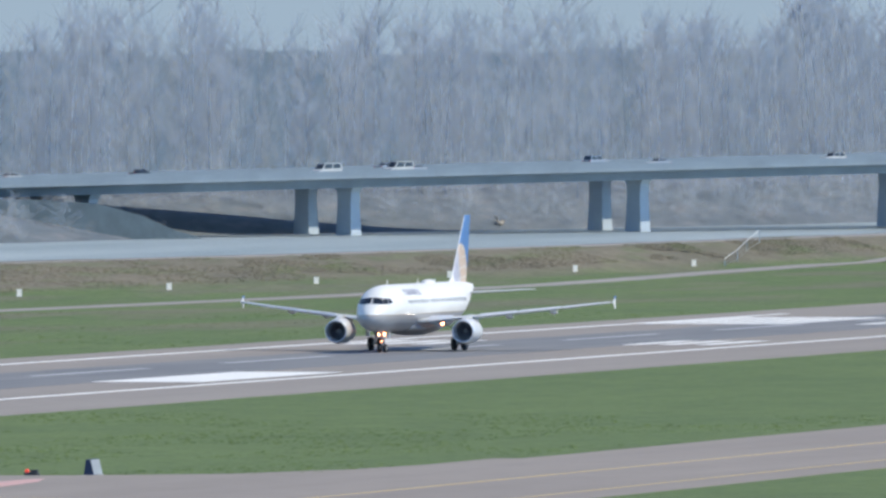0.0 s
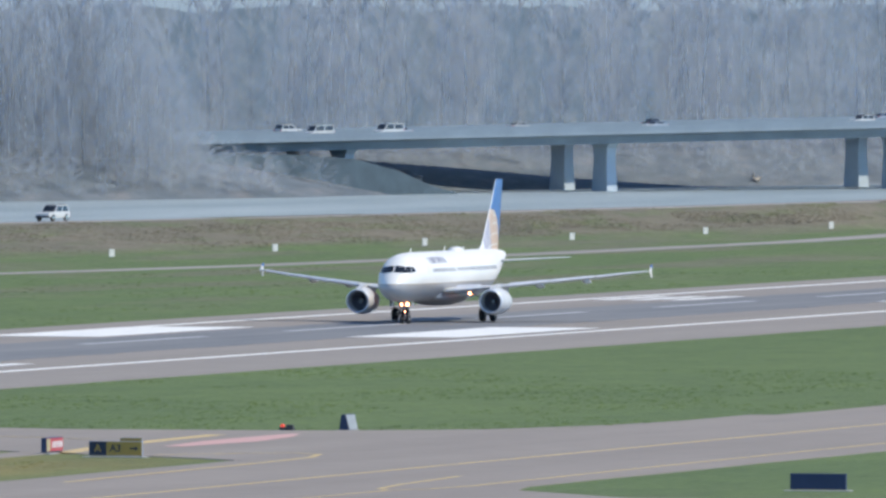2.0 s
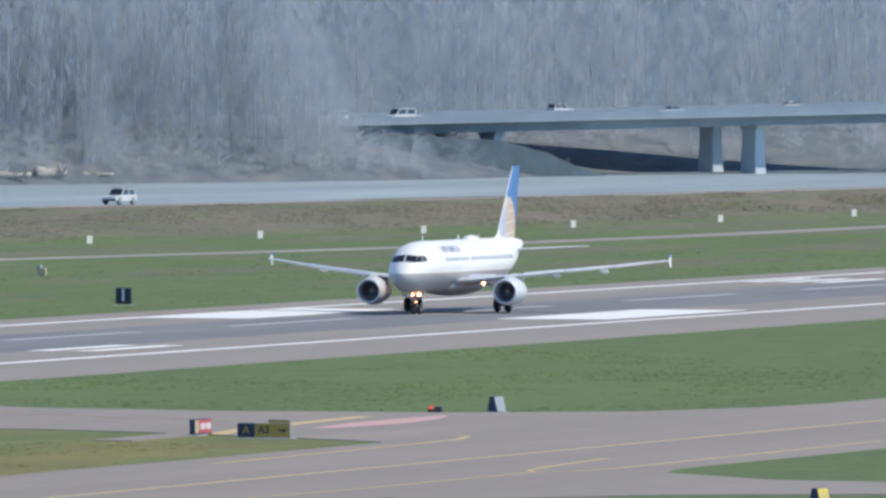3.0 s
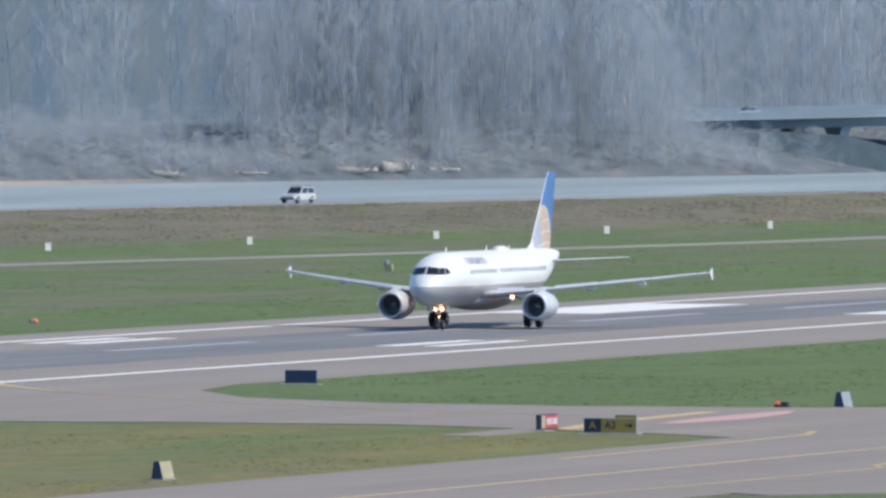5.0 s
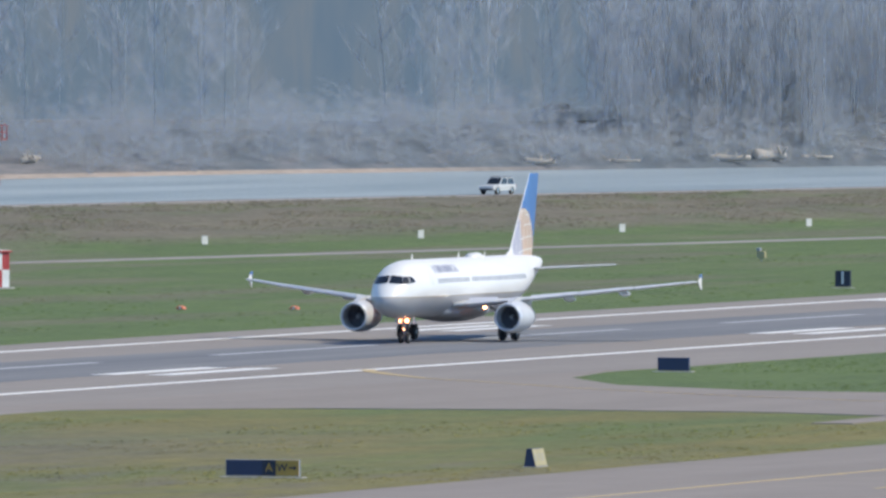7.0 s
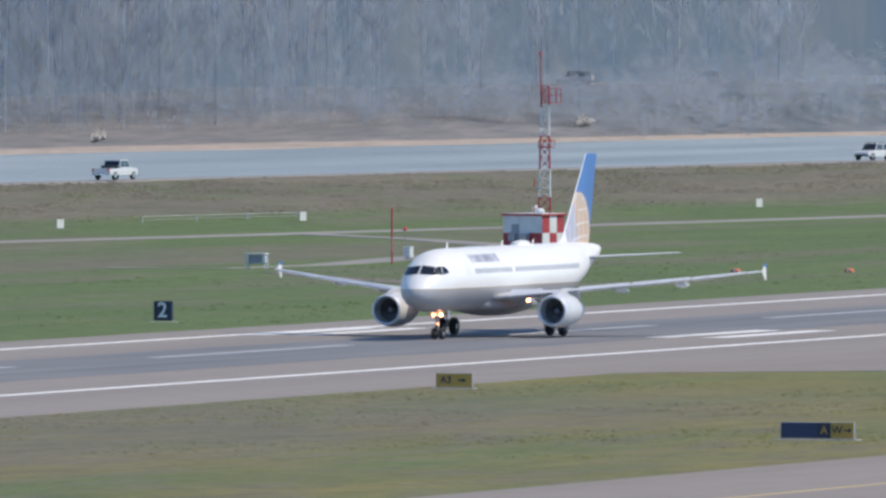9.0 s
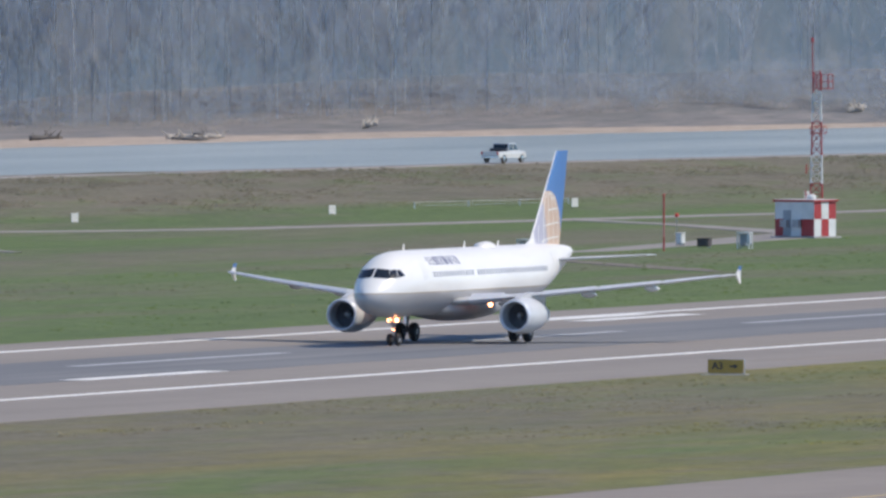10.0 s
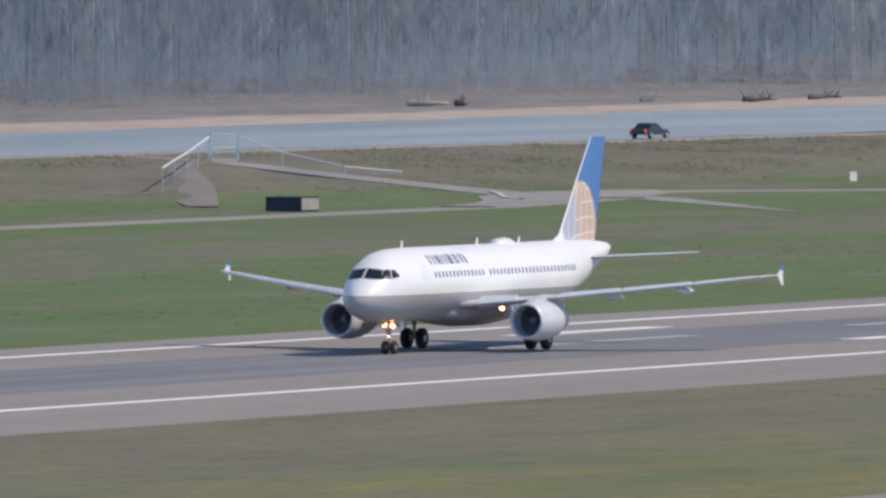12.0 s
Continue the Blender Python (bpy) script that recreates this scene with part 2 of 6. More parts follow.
def tube(bm, a, b, r, r2=None, seg=8, caps=True):
    a, b = Vector(a), Vector(b)
    r2 = r if r2 is None else r2
    d = (b - a).normalized()
    u = d.orthogonal().normalized()
    w = d.cross(u)
    rings = []
    for p, q in ((a, r), (b, r2)):
        rings.append([bm.verts.new(p + q * (math.cos(k * 2 * math.pi / seg) * u + math.sin(k * 2 * math.pi / seg) * w)) for k in range(seg)])
    for k in range(seg):
        bm.faces.new((rings[0][k], rings[0][(k + 1) % seg], rings[1][(k + 1) % seg], rings[1][k]))
    if caps:
        bm.faces.new(rings[0][::-1])
        bm.faces.new(rings[1])
    return bm


def loft(bm, rings, close=True, cap=True):
    vs = [[bm.verts.new(p) for p in ring] for ring in rings]
    n = len(vs[0])
    for a, b in zip(vs, vs[1:]):
        for k in range(n if close else n - 1):
            bm.faces.new((a[k], a[(k + 1) % n], b[(k + 1) % n], b[k]))
    if cap:
        bm.faces.new(vs[0][::-1])
        bm.faces.new(vs[-1])
    return bm


def slab(name, outline, z0, z1, material, label="", kind="structure"):
    """A flat piece with real thickness over an outline in plan."""
    bm = bmesh.new()
    top = [bm.verts.new((x, y, z1)) for x, y in outline]
    low = [bm.verts.new((x, y, z0)) for x, y in outline]
    n = len(top)
    cap = bm.faces.new(top)
    for k in range(n):
        bm.faces.new((top[k], low[k], low[(k + 1) % n], top[(k + 1) % n]))
    bmesh.ops.triangulate(bm, faces=[cap] if n > 4 else [])
    bmesh.ops.recalc_face_normals(bm, faces=bm.faces)
    me = bpy.data.meshes.new(name)
    bm.to_mesh(me)
    bm.free()
    me.materials.append(material)
    ob = new(name, me)
    return tagged(ob, label=label, kind=kind)


def ribbon(points, width):
    """The outline of a band along points in plan."""
    left, right = [], []
    for k, p in enumerate(points):
        a, b = Vector(points[max(k - 1, 0)]), Vector(points[min(k + 1, len(points) - 1)])
        d = (b - a).normalized()
        w = width[k] if isinstance(width, (list, tuple)) else width
        s = Vector((-d.y, d.x)) * w / 2
        left.append(tuple(Vector(p) + s))
        right.append(tuple(Vector(p) - s))
    return left + right[::-1]


def band(name, points, width, material, z, label="", thick=0.03, lift=None):
    """A strip of road or paint of quads along points in plan; lift gives the height of the ground under it."""
    o = ribbon(points, width)
    n = len(points)
    hz = [z + (lift(*p) if lift else 0.0) for p in points]
    vs, fs = [], []
    for k in range(n):
        a, b = o[k], o[2 * n - 1 - k]
        vs += [(*a, hz[k]), (*b, hz[k]), (*a, hz[k] - thick), (*b, hz[k] - thick)]
    for k in range(n - 1):
        i, j = 4 * k, 4 * k + 4
        fs += [(i, i + 1, j + 1, j), (i, j, j + 2, i + 2), (i + 1, i + 3, j + 3, j + 1)]
    ob = obj(name, vs, fs, material)
    return tagged(ob, label=label, kind="structure")


# ---- ground: airfield, levee, river bed and far bank in one sheet ----
def curve(*pairs):
    xs, ys = zip(*sorted(pairs))
    return lambda x: float(np.interp(x, xs, ys))


ROAD_Y = curve((0, 640), (1100, 578), (1270, 567), (1371, 566.5), (1392, 569.5), (1412, 573), (1425, 576.5), (1432, 578), (1440, 575), (1449, 570.5), (1457, 565.5), (1463, 560.5), (1476, 557), (1500, 552), (1580, 536), (1660, 523), (1730, 511), (1800, 500), (1900, 494), (2000, 492), (2100, 497), (2220, 501), (2600, 490), (5200, 350))
MARKER_Y = curve((0, 680), (1200, 603), (1452, 585), (1530, 574), (1593, 565), (1711, 546), (1800, 534), (1890, 522), (2000, 514), (2148, 507), (2600, 475), (5200, 330))
CREST_Y = curve((0, 720), (1250, 642), (1415, 630), (1587, 612), (1690, 598), (1780, 583), (1890, 558), (1956, 543), (2110, 521), (2600, 490), (5200, 380))
FAR_Y = curve((0, 830), (1500, 880), (2000, 893), (2318, 893), (2590, 850), (2650, 826), (2722, 799), (2790, 770), (2850, 766), (2900, 772), (3000, 742), (3100, 712), (5200, 560))
STEEP = curve((0, 0), (2440, 0), (2620, 1), (5200, 1))


def ground_profile(x):
    toe, top, far, s = MARKER_Y(x) - 3, CREST_Y(x), FAR_Y(x), STEEP(x)
    pts = [(-900, 0), (0, 0), (150, 0), (250, 0), (330, 0), (430, 0), (480, 0), (toe - 14, 0.0), (toe, 0.25),
           (toe + 0.35 * (top - 4 - toe), 1.15), (toe + 0.7 * (top - 4 - toe), 2.2), (top - 4, 2.95), (top + 4, 3.0), (top + 12, 1.2), (top + 30, -4.6), (top + 60, -6.5),
           (far - 30, -6.0), (far, -4.0)]
    sand = [(far + 14, -3.4), (far + 45, -3.0), (far + 70, -2.6), (far + 110, -1.5), (far + 300, 0)]
    cliff = [(far + 5, -2.6), (far + 14, 0.6), (far + 24, 2.0), (far + 60, 2.6), (far + 300, 3)]
    pts += [(a[0] * (1 - s) + b[0] * s, a[1] * (1 - s) + b[1] * s) for a, b in zip(sand, cliff)]
    pts += [(far + 900, 2), (far + 2500, 2)]
    return pts


def ground_height(x, y):
    ys, zs = zip(*ground_profile(x))
    return float(np.interp(y, ys, zs))


def build_ground():
    xs = [-900, -300, 300] + list(range(700, 3200, 15)) + list(range(3200, 5300, 120))
    rows = [[(x, y, z) for y, z in ground_profile(x)] for x in xs]
    # finer steps across the slopes, with an uneven surface
    vs, fs = [], []
    fixed = []
    for src in rows:
        ys, zs = zip(*[(p[1], p[2]) for p in src])
        lo, hi = MARKER_Y(src[0][0]) - 20, FAR_Y(src[0][0]) + 120
        stations = [-900, 0, 250, 470] + list(np.linspace(lo, CREST_Y(src[0][0]) - 4, 16)) + list(np.linspace(CREST_Y(src[0][0]) + 4, CREST_Y(src[0][0]) + 32, 6))
        stations += [CREST_Y(src[0][0]) + 70, FAR_Y(src[0][0]) - 30] + list(np.linspace(FAR_Y(src[0][0]), hi, 16)) + [hi + 200, hi + 800, hi + 2400]
        out = []
        for y in stations:
            z = float(np.interp(y, ys, zs))
            if z > 0.4 or z < -1.5 or y > lo + 300:
                z += 0.35 * noise.noise((src[0][0] * 0.03, y * 0.08, 0)) * (0.5 if y < lo + 200 and z > 2.8 else 1)
            out.append((src[0][0], y, z))
        fixed.append(out)
    n = len(fixed[0])
    for r in fixed:
        vs += r
    for i in range(len(fixed) - 1):
        for k in range(n - 1):
            a = i * n + k
            fs.append((a, a + n, a + n + 1, a + 1))
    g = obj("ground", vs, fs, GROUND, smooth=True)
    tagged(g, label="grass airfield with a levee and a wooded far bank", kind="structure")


build_ground()
wx = [-900, 300] + list(range(800, 3300, 60)) + [3700, 4400, 5200]
wv, wf = [], []
for x in wx:
    wv += [(x, CREST_Y(x) + 16, -4.0), (x, FAR_Y(x) + 12, -4.0)]
for k in range(len(wx) - 1):
    wf.append((2 * k, 2 * k + 2, 2 * k + 3, 2 * k + 1))
tagged(obj("water", wv, wf, WATER), label="pale blue-grey river with small ripples", kind="structure")

# ---- hazy sky low over the far distance ----
HAZE = glow("low_hazy_sky", (0.215, 0.29, 0.40), 1.0)
HAZE.node_tree.nodes["Principled BSDF"].inputs["Base Color"].default_value = (0, 0, 0, 1)
HAZE.node_tree.nodes["Principled BSDF"].inputs["Specular IOR Level"].default_value = 0.0
hv, hf = [], []
for k in range(25):
    for z in (-40.0, 900.0):
        hv.append((4850 * math.cos(math.radians(k * 2 - 6)), 4850 * math.sin(math.radians(k * 2 - 6)), z))
for k in range(24):
    hf.append((2 * k, 2 * k + 2, 2 * k + 3, 2 * k + 1))
tagged(obj("backdrop", hv, hf, HAZE), label="pale blue hazy sky low over the distance", kind="structure")

# ---- glowing wall added close behind the riverside trees, imitating haze between them ----
def build_haze_wall():
    n = Nodes("glowing_haze_wall")
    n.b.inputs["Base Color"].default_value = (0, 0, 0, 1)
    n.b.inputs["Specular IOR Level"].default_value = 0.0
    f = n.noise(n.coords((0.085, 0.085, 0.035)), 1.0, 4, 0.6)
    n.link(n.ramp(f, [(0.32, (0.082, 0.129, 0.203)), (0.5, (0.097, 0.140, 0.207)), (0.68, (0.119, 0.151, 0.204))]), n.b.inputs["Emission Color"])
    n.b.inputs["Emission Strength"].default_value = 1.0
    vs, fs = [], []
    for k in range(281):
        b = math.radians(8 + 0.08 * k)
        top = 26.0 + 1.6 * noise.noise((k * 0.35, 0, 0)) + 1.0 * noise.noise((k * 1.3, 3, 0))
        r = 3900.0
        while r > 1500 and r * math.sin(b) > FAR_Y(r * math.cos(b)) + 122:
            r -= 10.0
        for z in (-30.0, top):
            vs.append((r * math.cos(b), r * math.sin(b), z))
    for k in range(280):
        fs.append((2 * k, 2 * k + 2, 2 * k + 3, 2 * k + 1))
    tagged(obj("backdrop", vs, fs, n.m), label="glowing haze-blue wall just behind the riverside trees", kind="structure")


build_haze_wall()

# ---- runway, taxiways and their paint ----
RUN_Y = 394.0
def rect(x0, x1, y0, y1):
    return [(x0, y0), (x1, y0), (x1, y1), (x0, y1)]


def long_strip(name, x0, x1, y0, y1, z, material, label, wobble=0.0, step=12.0):
    """A long straight strip, its edges a little uneven where turf grows over them."""
    k = max(2, int((x1 - x0) / step))
    xs = [x0 + (x1 - x0) * i / k for i in range(k + 1)]
    vs, fs = [], []
    for x in xs:
        a = y0 + wobble * noise.noise((x * 0.11, y0, 3.0))
        b = y1 + wobble * noise.noise((x * 0.13, y1, 7.0))
        vs += [(x, a, z), (x, b, z), (x, a, -0.05), (x, b, -0.05)]
    for i in range(k):
        a, b = 4 * i, 4 * i + 4
        fs += [(a, b, b + 1, a + 1), (a, a + 2, b + 2, b), (a + 1, b + 1, b + 3, a + 3)]
    return tagged(obj(name, vs, fs, material), label=label, kind="structure")


long_strip("runway", 300, 2250, 357.0, 422.0, 0.04, ASPHALT, "weathered grey asphalt runway with pale shoulders", 0.5)
long_strip("runway_wear", 300, 1790, 384.6, 403.4, 0.055, RUBBER, "tyre-blackened middle of the runway", 0.8, 6.0)
long_strip("taxiway", 300, 1160, 257.0, 288.0, 0.04, TAXI, "grey asphalt parallel taxiway", 0.35)
long_strip("taxiway", 1160, 2250, 257.0, 286.2, 0.04, TAXI, "grey asphalt parallel taxiway", 0.35)
slab("taxiway_link", [(1034, 287), (1150, 287), (1128, 289.5), (1115, 294), (1109, 303), (1108, 318), (1113, 333), (1124, 345), (1143, 354), (1166, 358),
                      (1040, 364), (1051, 355), (1058, 345), (1060, 330), (1059, 316), (1053, 307), (1047, 300), (1040, 292)], -0.05, 0.045, TAXI, "grey asphalt link between runway and taxiway")
slab("sign_pad", [(1034, 303), (1052, 303), (1053, 306), (1034, 305.5)], -0.05, 0.05, TAXI, "paved strip by a sign")
slab("taxiway_crossing", [(925, 258), (920, 254), (932, 246), (938, 235), (940, 200), (940, 60), (964, 60), (960, 200), (959, 228), (963, 246), (976, 255.5), (990, 258)], -0.05, 0.045, TAXI, "grey asphalt taxiway branch")


def paint(name, outline, material, z=0.062, label=""):
    return slab(name, outline, z - 0.008, z, material, label)


def line(name, x0, x1, y, w, material, label, z=0.062):
    return long_strip(name, x0, x1, y - w / 2, y + w / 2, z, material, label, 0.05, 9.0)


line("runway_edge_line", 300, 1790, 373.4, 0.95, WHITE_LINE, "white painted runway edge line")
line("runway_edge_line", 300, 1790, 414.4, 0.95, WHITE_LINE, "white painted runway edge line")
for k in range(-8, 6):
    paint("centre_dash", rect(1443 + 61 * k, 1443 + 61 * k + 36.0, 396.6, 397.7), FAINT_LINE, 0.066, "rubbed white runway centre dash")
paint("aiming_mark", rect(1419, 1464.7, 376.4, 385.6), WHITE_LINE, 0.066, "solid white aiming block")
paint("aiming_mark", rect(1414, 1459.7, 404.6, 413.4), WHITE_LINE, 0.066, "solid white aiming block")
for x0, near, far in ((1602.0, (377.6, 380.9, 384.2), (404, 407.3, 410.6)), (1284.0, (379.0, 382.5), (406.3, 409.6)), (1139.5, (380.2, 384.0), (408.6, 412.0)), (986.0, (384.3,), (405.4,)), (833.6, (384.3,), (405.4,))):
    for y in near + far:
        paint("touchdown_bar", rect(x0, x0 + 22.9, y, y + 1.85), WHITE_LINE, 0.066, "white touchdown zone bar")
for k in range(6):
    paint("threshold_stripe", rect(1722, 1767, 375.5 + 2.9 * k, 377.4 + 2.9 * k), WHITE_LINE, 0.066, "white threshold stripe")
    paint("threshold_stripe", rect(1722, 1767, 399.0 + 2.5 * k, 400.8 + 2.5 * k), WHITE_LINE, 0.066, "white threshold stripe")

line("taxi_centre_line", 300, 1700, 273.4, 0.34, YELLOW_LINE, "worn yellow taxiway centre line", 0.056)
def arc(cx, cy, r, a0, a1, n=14):
    return [(cx + r * math.cos(radians(a0 + (a1 - a0) * k / n)), cy + r * math.sin(radians(a0 + (a1 - a0) * k / n))) for k in range(n + 1)]


band("taxi_line", [(1200, 262.0), (1100, 261.5), (1040, 261.0), (1000, 260.4), (984, 260.2), (977, 260.8), (974, 262.3), (977, 263.6), (986, 264.8), (1004, 266.2)], 0.34, YELLOW_LINE, 0.058, "worn yellow lead line", 0.01)
band("taxi_line", [(905, 264.0), (940, 262.6), (974, 262.3)], 0.3, YELLOW_LINE, 0.06, "worn yellow lead line", 0.01)
band("taxi_line", [(985, 284.0), (1010, 284.6), (1030, 285.0), (1043, 285.6), (1050, 287.0), (1053, 289.5), (1050, 293.0), (1046, 296.0)], 0.42, YELLOW_LINE, 0.06, "worn yellow curved lead line", 0.01)
band("hold_line", [(1049, 302.4), (1062, 304.2), (1080, 305.4), (1096, 306.2)], 1.3, YELLOW_LINE, 0.06, "broad yellow runway holding line", 0.01)
band("hold_sign_paint", [(1066, 300.6), (1080, 300.8), (1092, 301.4), (1100, 302.2)], [1.2, 3.4, 2.4, 0.6], RED_LINE, 0.06, "faded red and white painted holding sign", 0.01)
band("taxi_line", [(1160, 373.4), (1154, 371.2), (1146, 367.0), (1137, 362), (1128, 355), (1112, 343), (1094, 326), (1082, 310)], [0.9, 0.9, 0.8, 0.45, 0.3, 0.3, 0.3, 0.3], YELLOW_LINE, 0.064, "worn yellow lead-off line", 0.01)

# perimeter road, its junction and the ramp over the levee
road_pts = [(x, ROAD_Y(x)) for x in list(range(900, 1360, 25)) + list(range(1360, 1500, 5)) + list(range(1500, 2300, 25))]
band("perimeter_road", road_pts, 5.2, GRAVEL, 0.05, "narrow pale asphalt perimeter road", 0.08, ground_height)
crest_pts = [(x, CREST_Y(x)) for x in range(1000, 2400, 25)]
band("levee_road", crest_pts, 6.0, GRAVEL, 0.06, "gravel road on the levee crest", 0.3, ground_height)


# ---- the airliner ----
def make_livery():
    n = Nodes("white_and_grey_airliner_paint")
    sep = n.t.nodes.new("ShaderNodeSeparateXYZ")
    n.link(n.coords(), sep.inputs[0])
    z = sep.outputs[2]
    m = n.t.nodes.new("ShaderNodeMapRange")
    m.inputs[1].default_value, m.inputs[2].default_value = 0.0, 6.0
    n.link(z, m.inputs[0])
    c = n.t.nodes.new("ShaderNodeValToRGB")
    c.color_ramp.interpolation = "CONSTANT"
    e = c.color_ramp.elements
    e[0].position, e[0].color = 0.0, (0.41, 0.40, 0.40, 1)
    e[1].position, e[1].color = 3.26 / 6, (0.42, 0.34, 0.24, 1)
    k = e.new(3.33 / 6)
    k.color = (0.82, 0.80, 0.765, 1)
    n.link(m.outputs[0], c.inputs[0])
    dirt = n.ramp(n.noise(n.coords((0.25, 1.0, 1.0)), 1.0, 5), [(0.3, grey(0.93)), (0.6, grey(1))])
    return n.done(n.mix(1.0, c.outputs[0], dirt, "MULTIPLY"), 0.32)


LIVERY = make_livery()
WHITE = plain("white_aircraft_paint", (0.81, 0.79, 0.745), 0.35, 0, 0.08, 0.6)
WING_GREY = plain("light_grey_wing_paint", (0.64, 0.65, 0.66), 0.4, 0, 0.10, 0.5)
SLAT_METAL = plain("bare_metal_leading_edge", (0.74, 0.75, 0.77), 0.35, 0.25, 0.1, 0.8)
NACELLE = plain("pale_grey_nacelle_paint", (0.62, 0.63, 0.64), 0.38, 0, 0.12, 0.7)
DARK_METAL = plain("dark_titanium", (0.24, 0.24, 0.26), 0.5, 0.6, 0.2, 2)
INTAKE = plain("shaded_intake_lining", (0.48, 0.48, 0.49), 0.6, 0.0, 0.2, 2)
GEAR_GREY = plain("gear_strut_paint", (0.42, 0.43, 0.44), 0.45, 0.1, 0.2, 3)
TYRE = plain("tyre_rubber", (0.028, 0.028, 0.030), 0.85, 0, 0.2, 4)
COCKPIT_GLASS = plain("tinted_cockpit_glass", (0.018, 0.022, 0.03), 0.12, 0, 0.05, 1)
CABIN_GLASS = plain("cabin_window_glass", (0.26, 0.265, 0.29), 0.2, 0, 0.05, 1)
BLUE = plain("blue_tail_paint", (0.055, 0.175, 0.43), 0.35, 0, 0.08, 0.8)
DEEP_BLUE = plain("deep_blue_lettering_paint", (0.02, 0.03, 0.13), 0.4, 0, 0.05, 0.8)
VIOLET = plain("pale_blue_globe_paint", (0.47, 0.45, 0.53), 0.38, 0, 0.08, 0.8)
GOLD = plain("gold_globe_paint", (0.66, 0.46, 0.33), 0.38, 0, 0.1, 0.8)
LAMP = glow("landing_lamp", (1.0, 0.36, 0.18), 9.0)

NOSE_X = -5.07  # the nose, ahead of the nose gear's contact point
FUSE = [(0.0, 3.02, 0.04, 0.04), (0.10, 3.03, 0.34, 0.30), (0.30, 3.06, 0.60, 0.54), (0.70, 3.12, 0.94, 0.85), (1.3, 3.24, 1.25, 1.17), (2.1, 3.45, 1.53, 1.56), (3.0, 3.65, 1.74, 1.84),
        (4.0, 3.79, 1.87, 1.99), (5.2, 3.84, 1.95, 2.05), (6.6, 3.85, 1.975, 2.07), (12, 3.85, 1.975, 2.07), (18, 3.85, 1.975, 2.07), (24, 3.85, 1.975, 2.07), (26.0, 3.92, 1.95, 2.0),
        (28, 4.08, 1.82, 1.84), (30, 4.32, 1.57, 1.60), (32, 4.60, 1.25, 1.30), (34, 4.90, 0.88, 0.95), (35.8, 5.15, 0.54, 0.62), (37.0, 5.30, 0.30, 0.36), (37.5, 5.35, 0.14, 0.18)]


def fuse_at(x):
    xs = [r[0] for r in FUSE]
    return [float(np.interp(x, xs, [r[i] for r in FUSE])) for i in (1, 2, 3)]


def skin(x, ang, proud=0.0):
    """A point on the fuselage, x metres behind the nose; ang: degrees from starboard (0) over the top (90) to port (180)."""
    zc, ry, rz = fuse_at(x)
    a = radians(ang)
    return Vector((NOSE_X + x, (ry + proud) * math.cos(a), zc + (rz + proud) * math.sin(a)))


def patch(bm, x0, x1, a0, a1, proud=0.012, nx=2, na=2, skew=0.0):
    """A panel lying proud on the fuselage skin."""
    g = [[bm.verts.new(skin(x0 + (x1 - x0) * i / nx + skew * j / na, a0 + (a1 - a0) * j / na, proud)) for j in range(na + 1)] for i in range(nx + 1)]
    h = [[bm.verts.new(skin(x0 + (x1 - x0) * i / nx + skew * j / na, a0 + (a1 - a0) * j / na, -0.02)) for j in range(na + 1)] for i in range(nx + 1)]
    for i in range(nx):
        for j in range(na):
            bm.faces.new((g[i][j], g[i + 1][j], g[i + 1][j + 1], g[i][j + 1]))
    for i in range(nx):
        for j in (0, na):
            bm.faces.new((g[i][j], g[i + 1][j], h[i + 1][j], h[i][j]))
    for j in range(na):
        for i in (0, nx):
            bm.faces.new((g[i][j], g[i][j + 1], h[i][j + 1], h[i][j]))
    return bm


def foil(le, chord, thick, y, z, n=9, upright=False):
    """A closed aerofoil ring at span y."""
    pts = []
    for k in range(n):
        t = (1 - math.cos(math.pi * k / (n - 1))) / 2
        h = thick * chord * 2.6 * (0.2969 * math.sqrt(t) - 0.126 * t - 0.3516 * t * t + 0.2843 * t ** 3 - 0.1036 * t ** 4) * 2
        pts.append((t, h))
    ring = [(t, h * 0.62) for t, h in pts] + [(t, -h * 0.42) for t, h in reversed(pts[1:-1])]
    if upright:
        return [Vector((NOSE_X + le + t * chord, h, z)) for t, h in ring]
    return [Vector((NOSE_X + le + t * chord, y, z + h)) for t, h in ring]


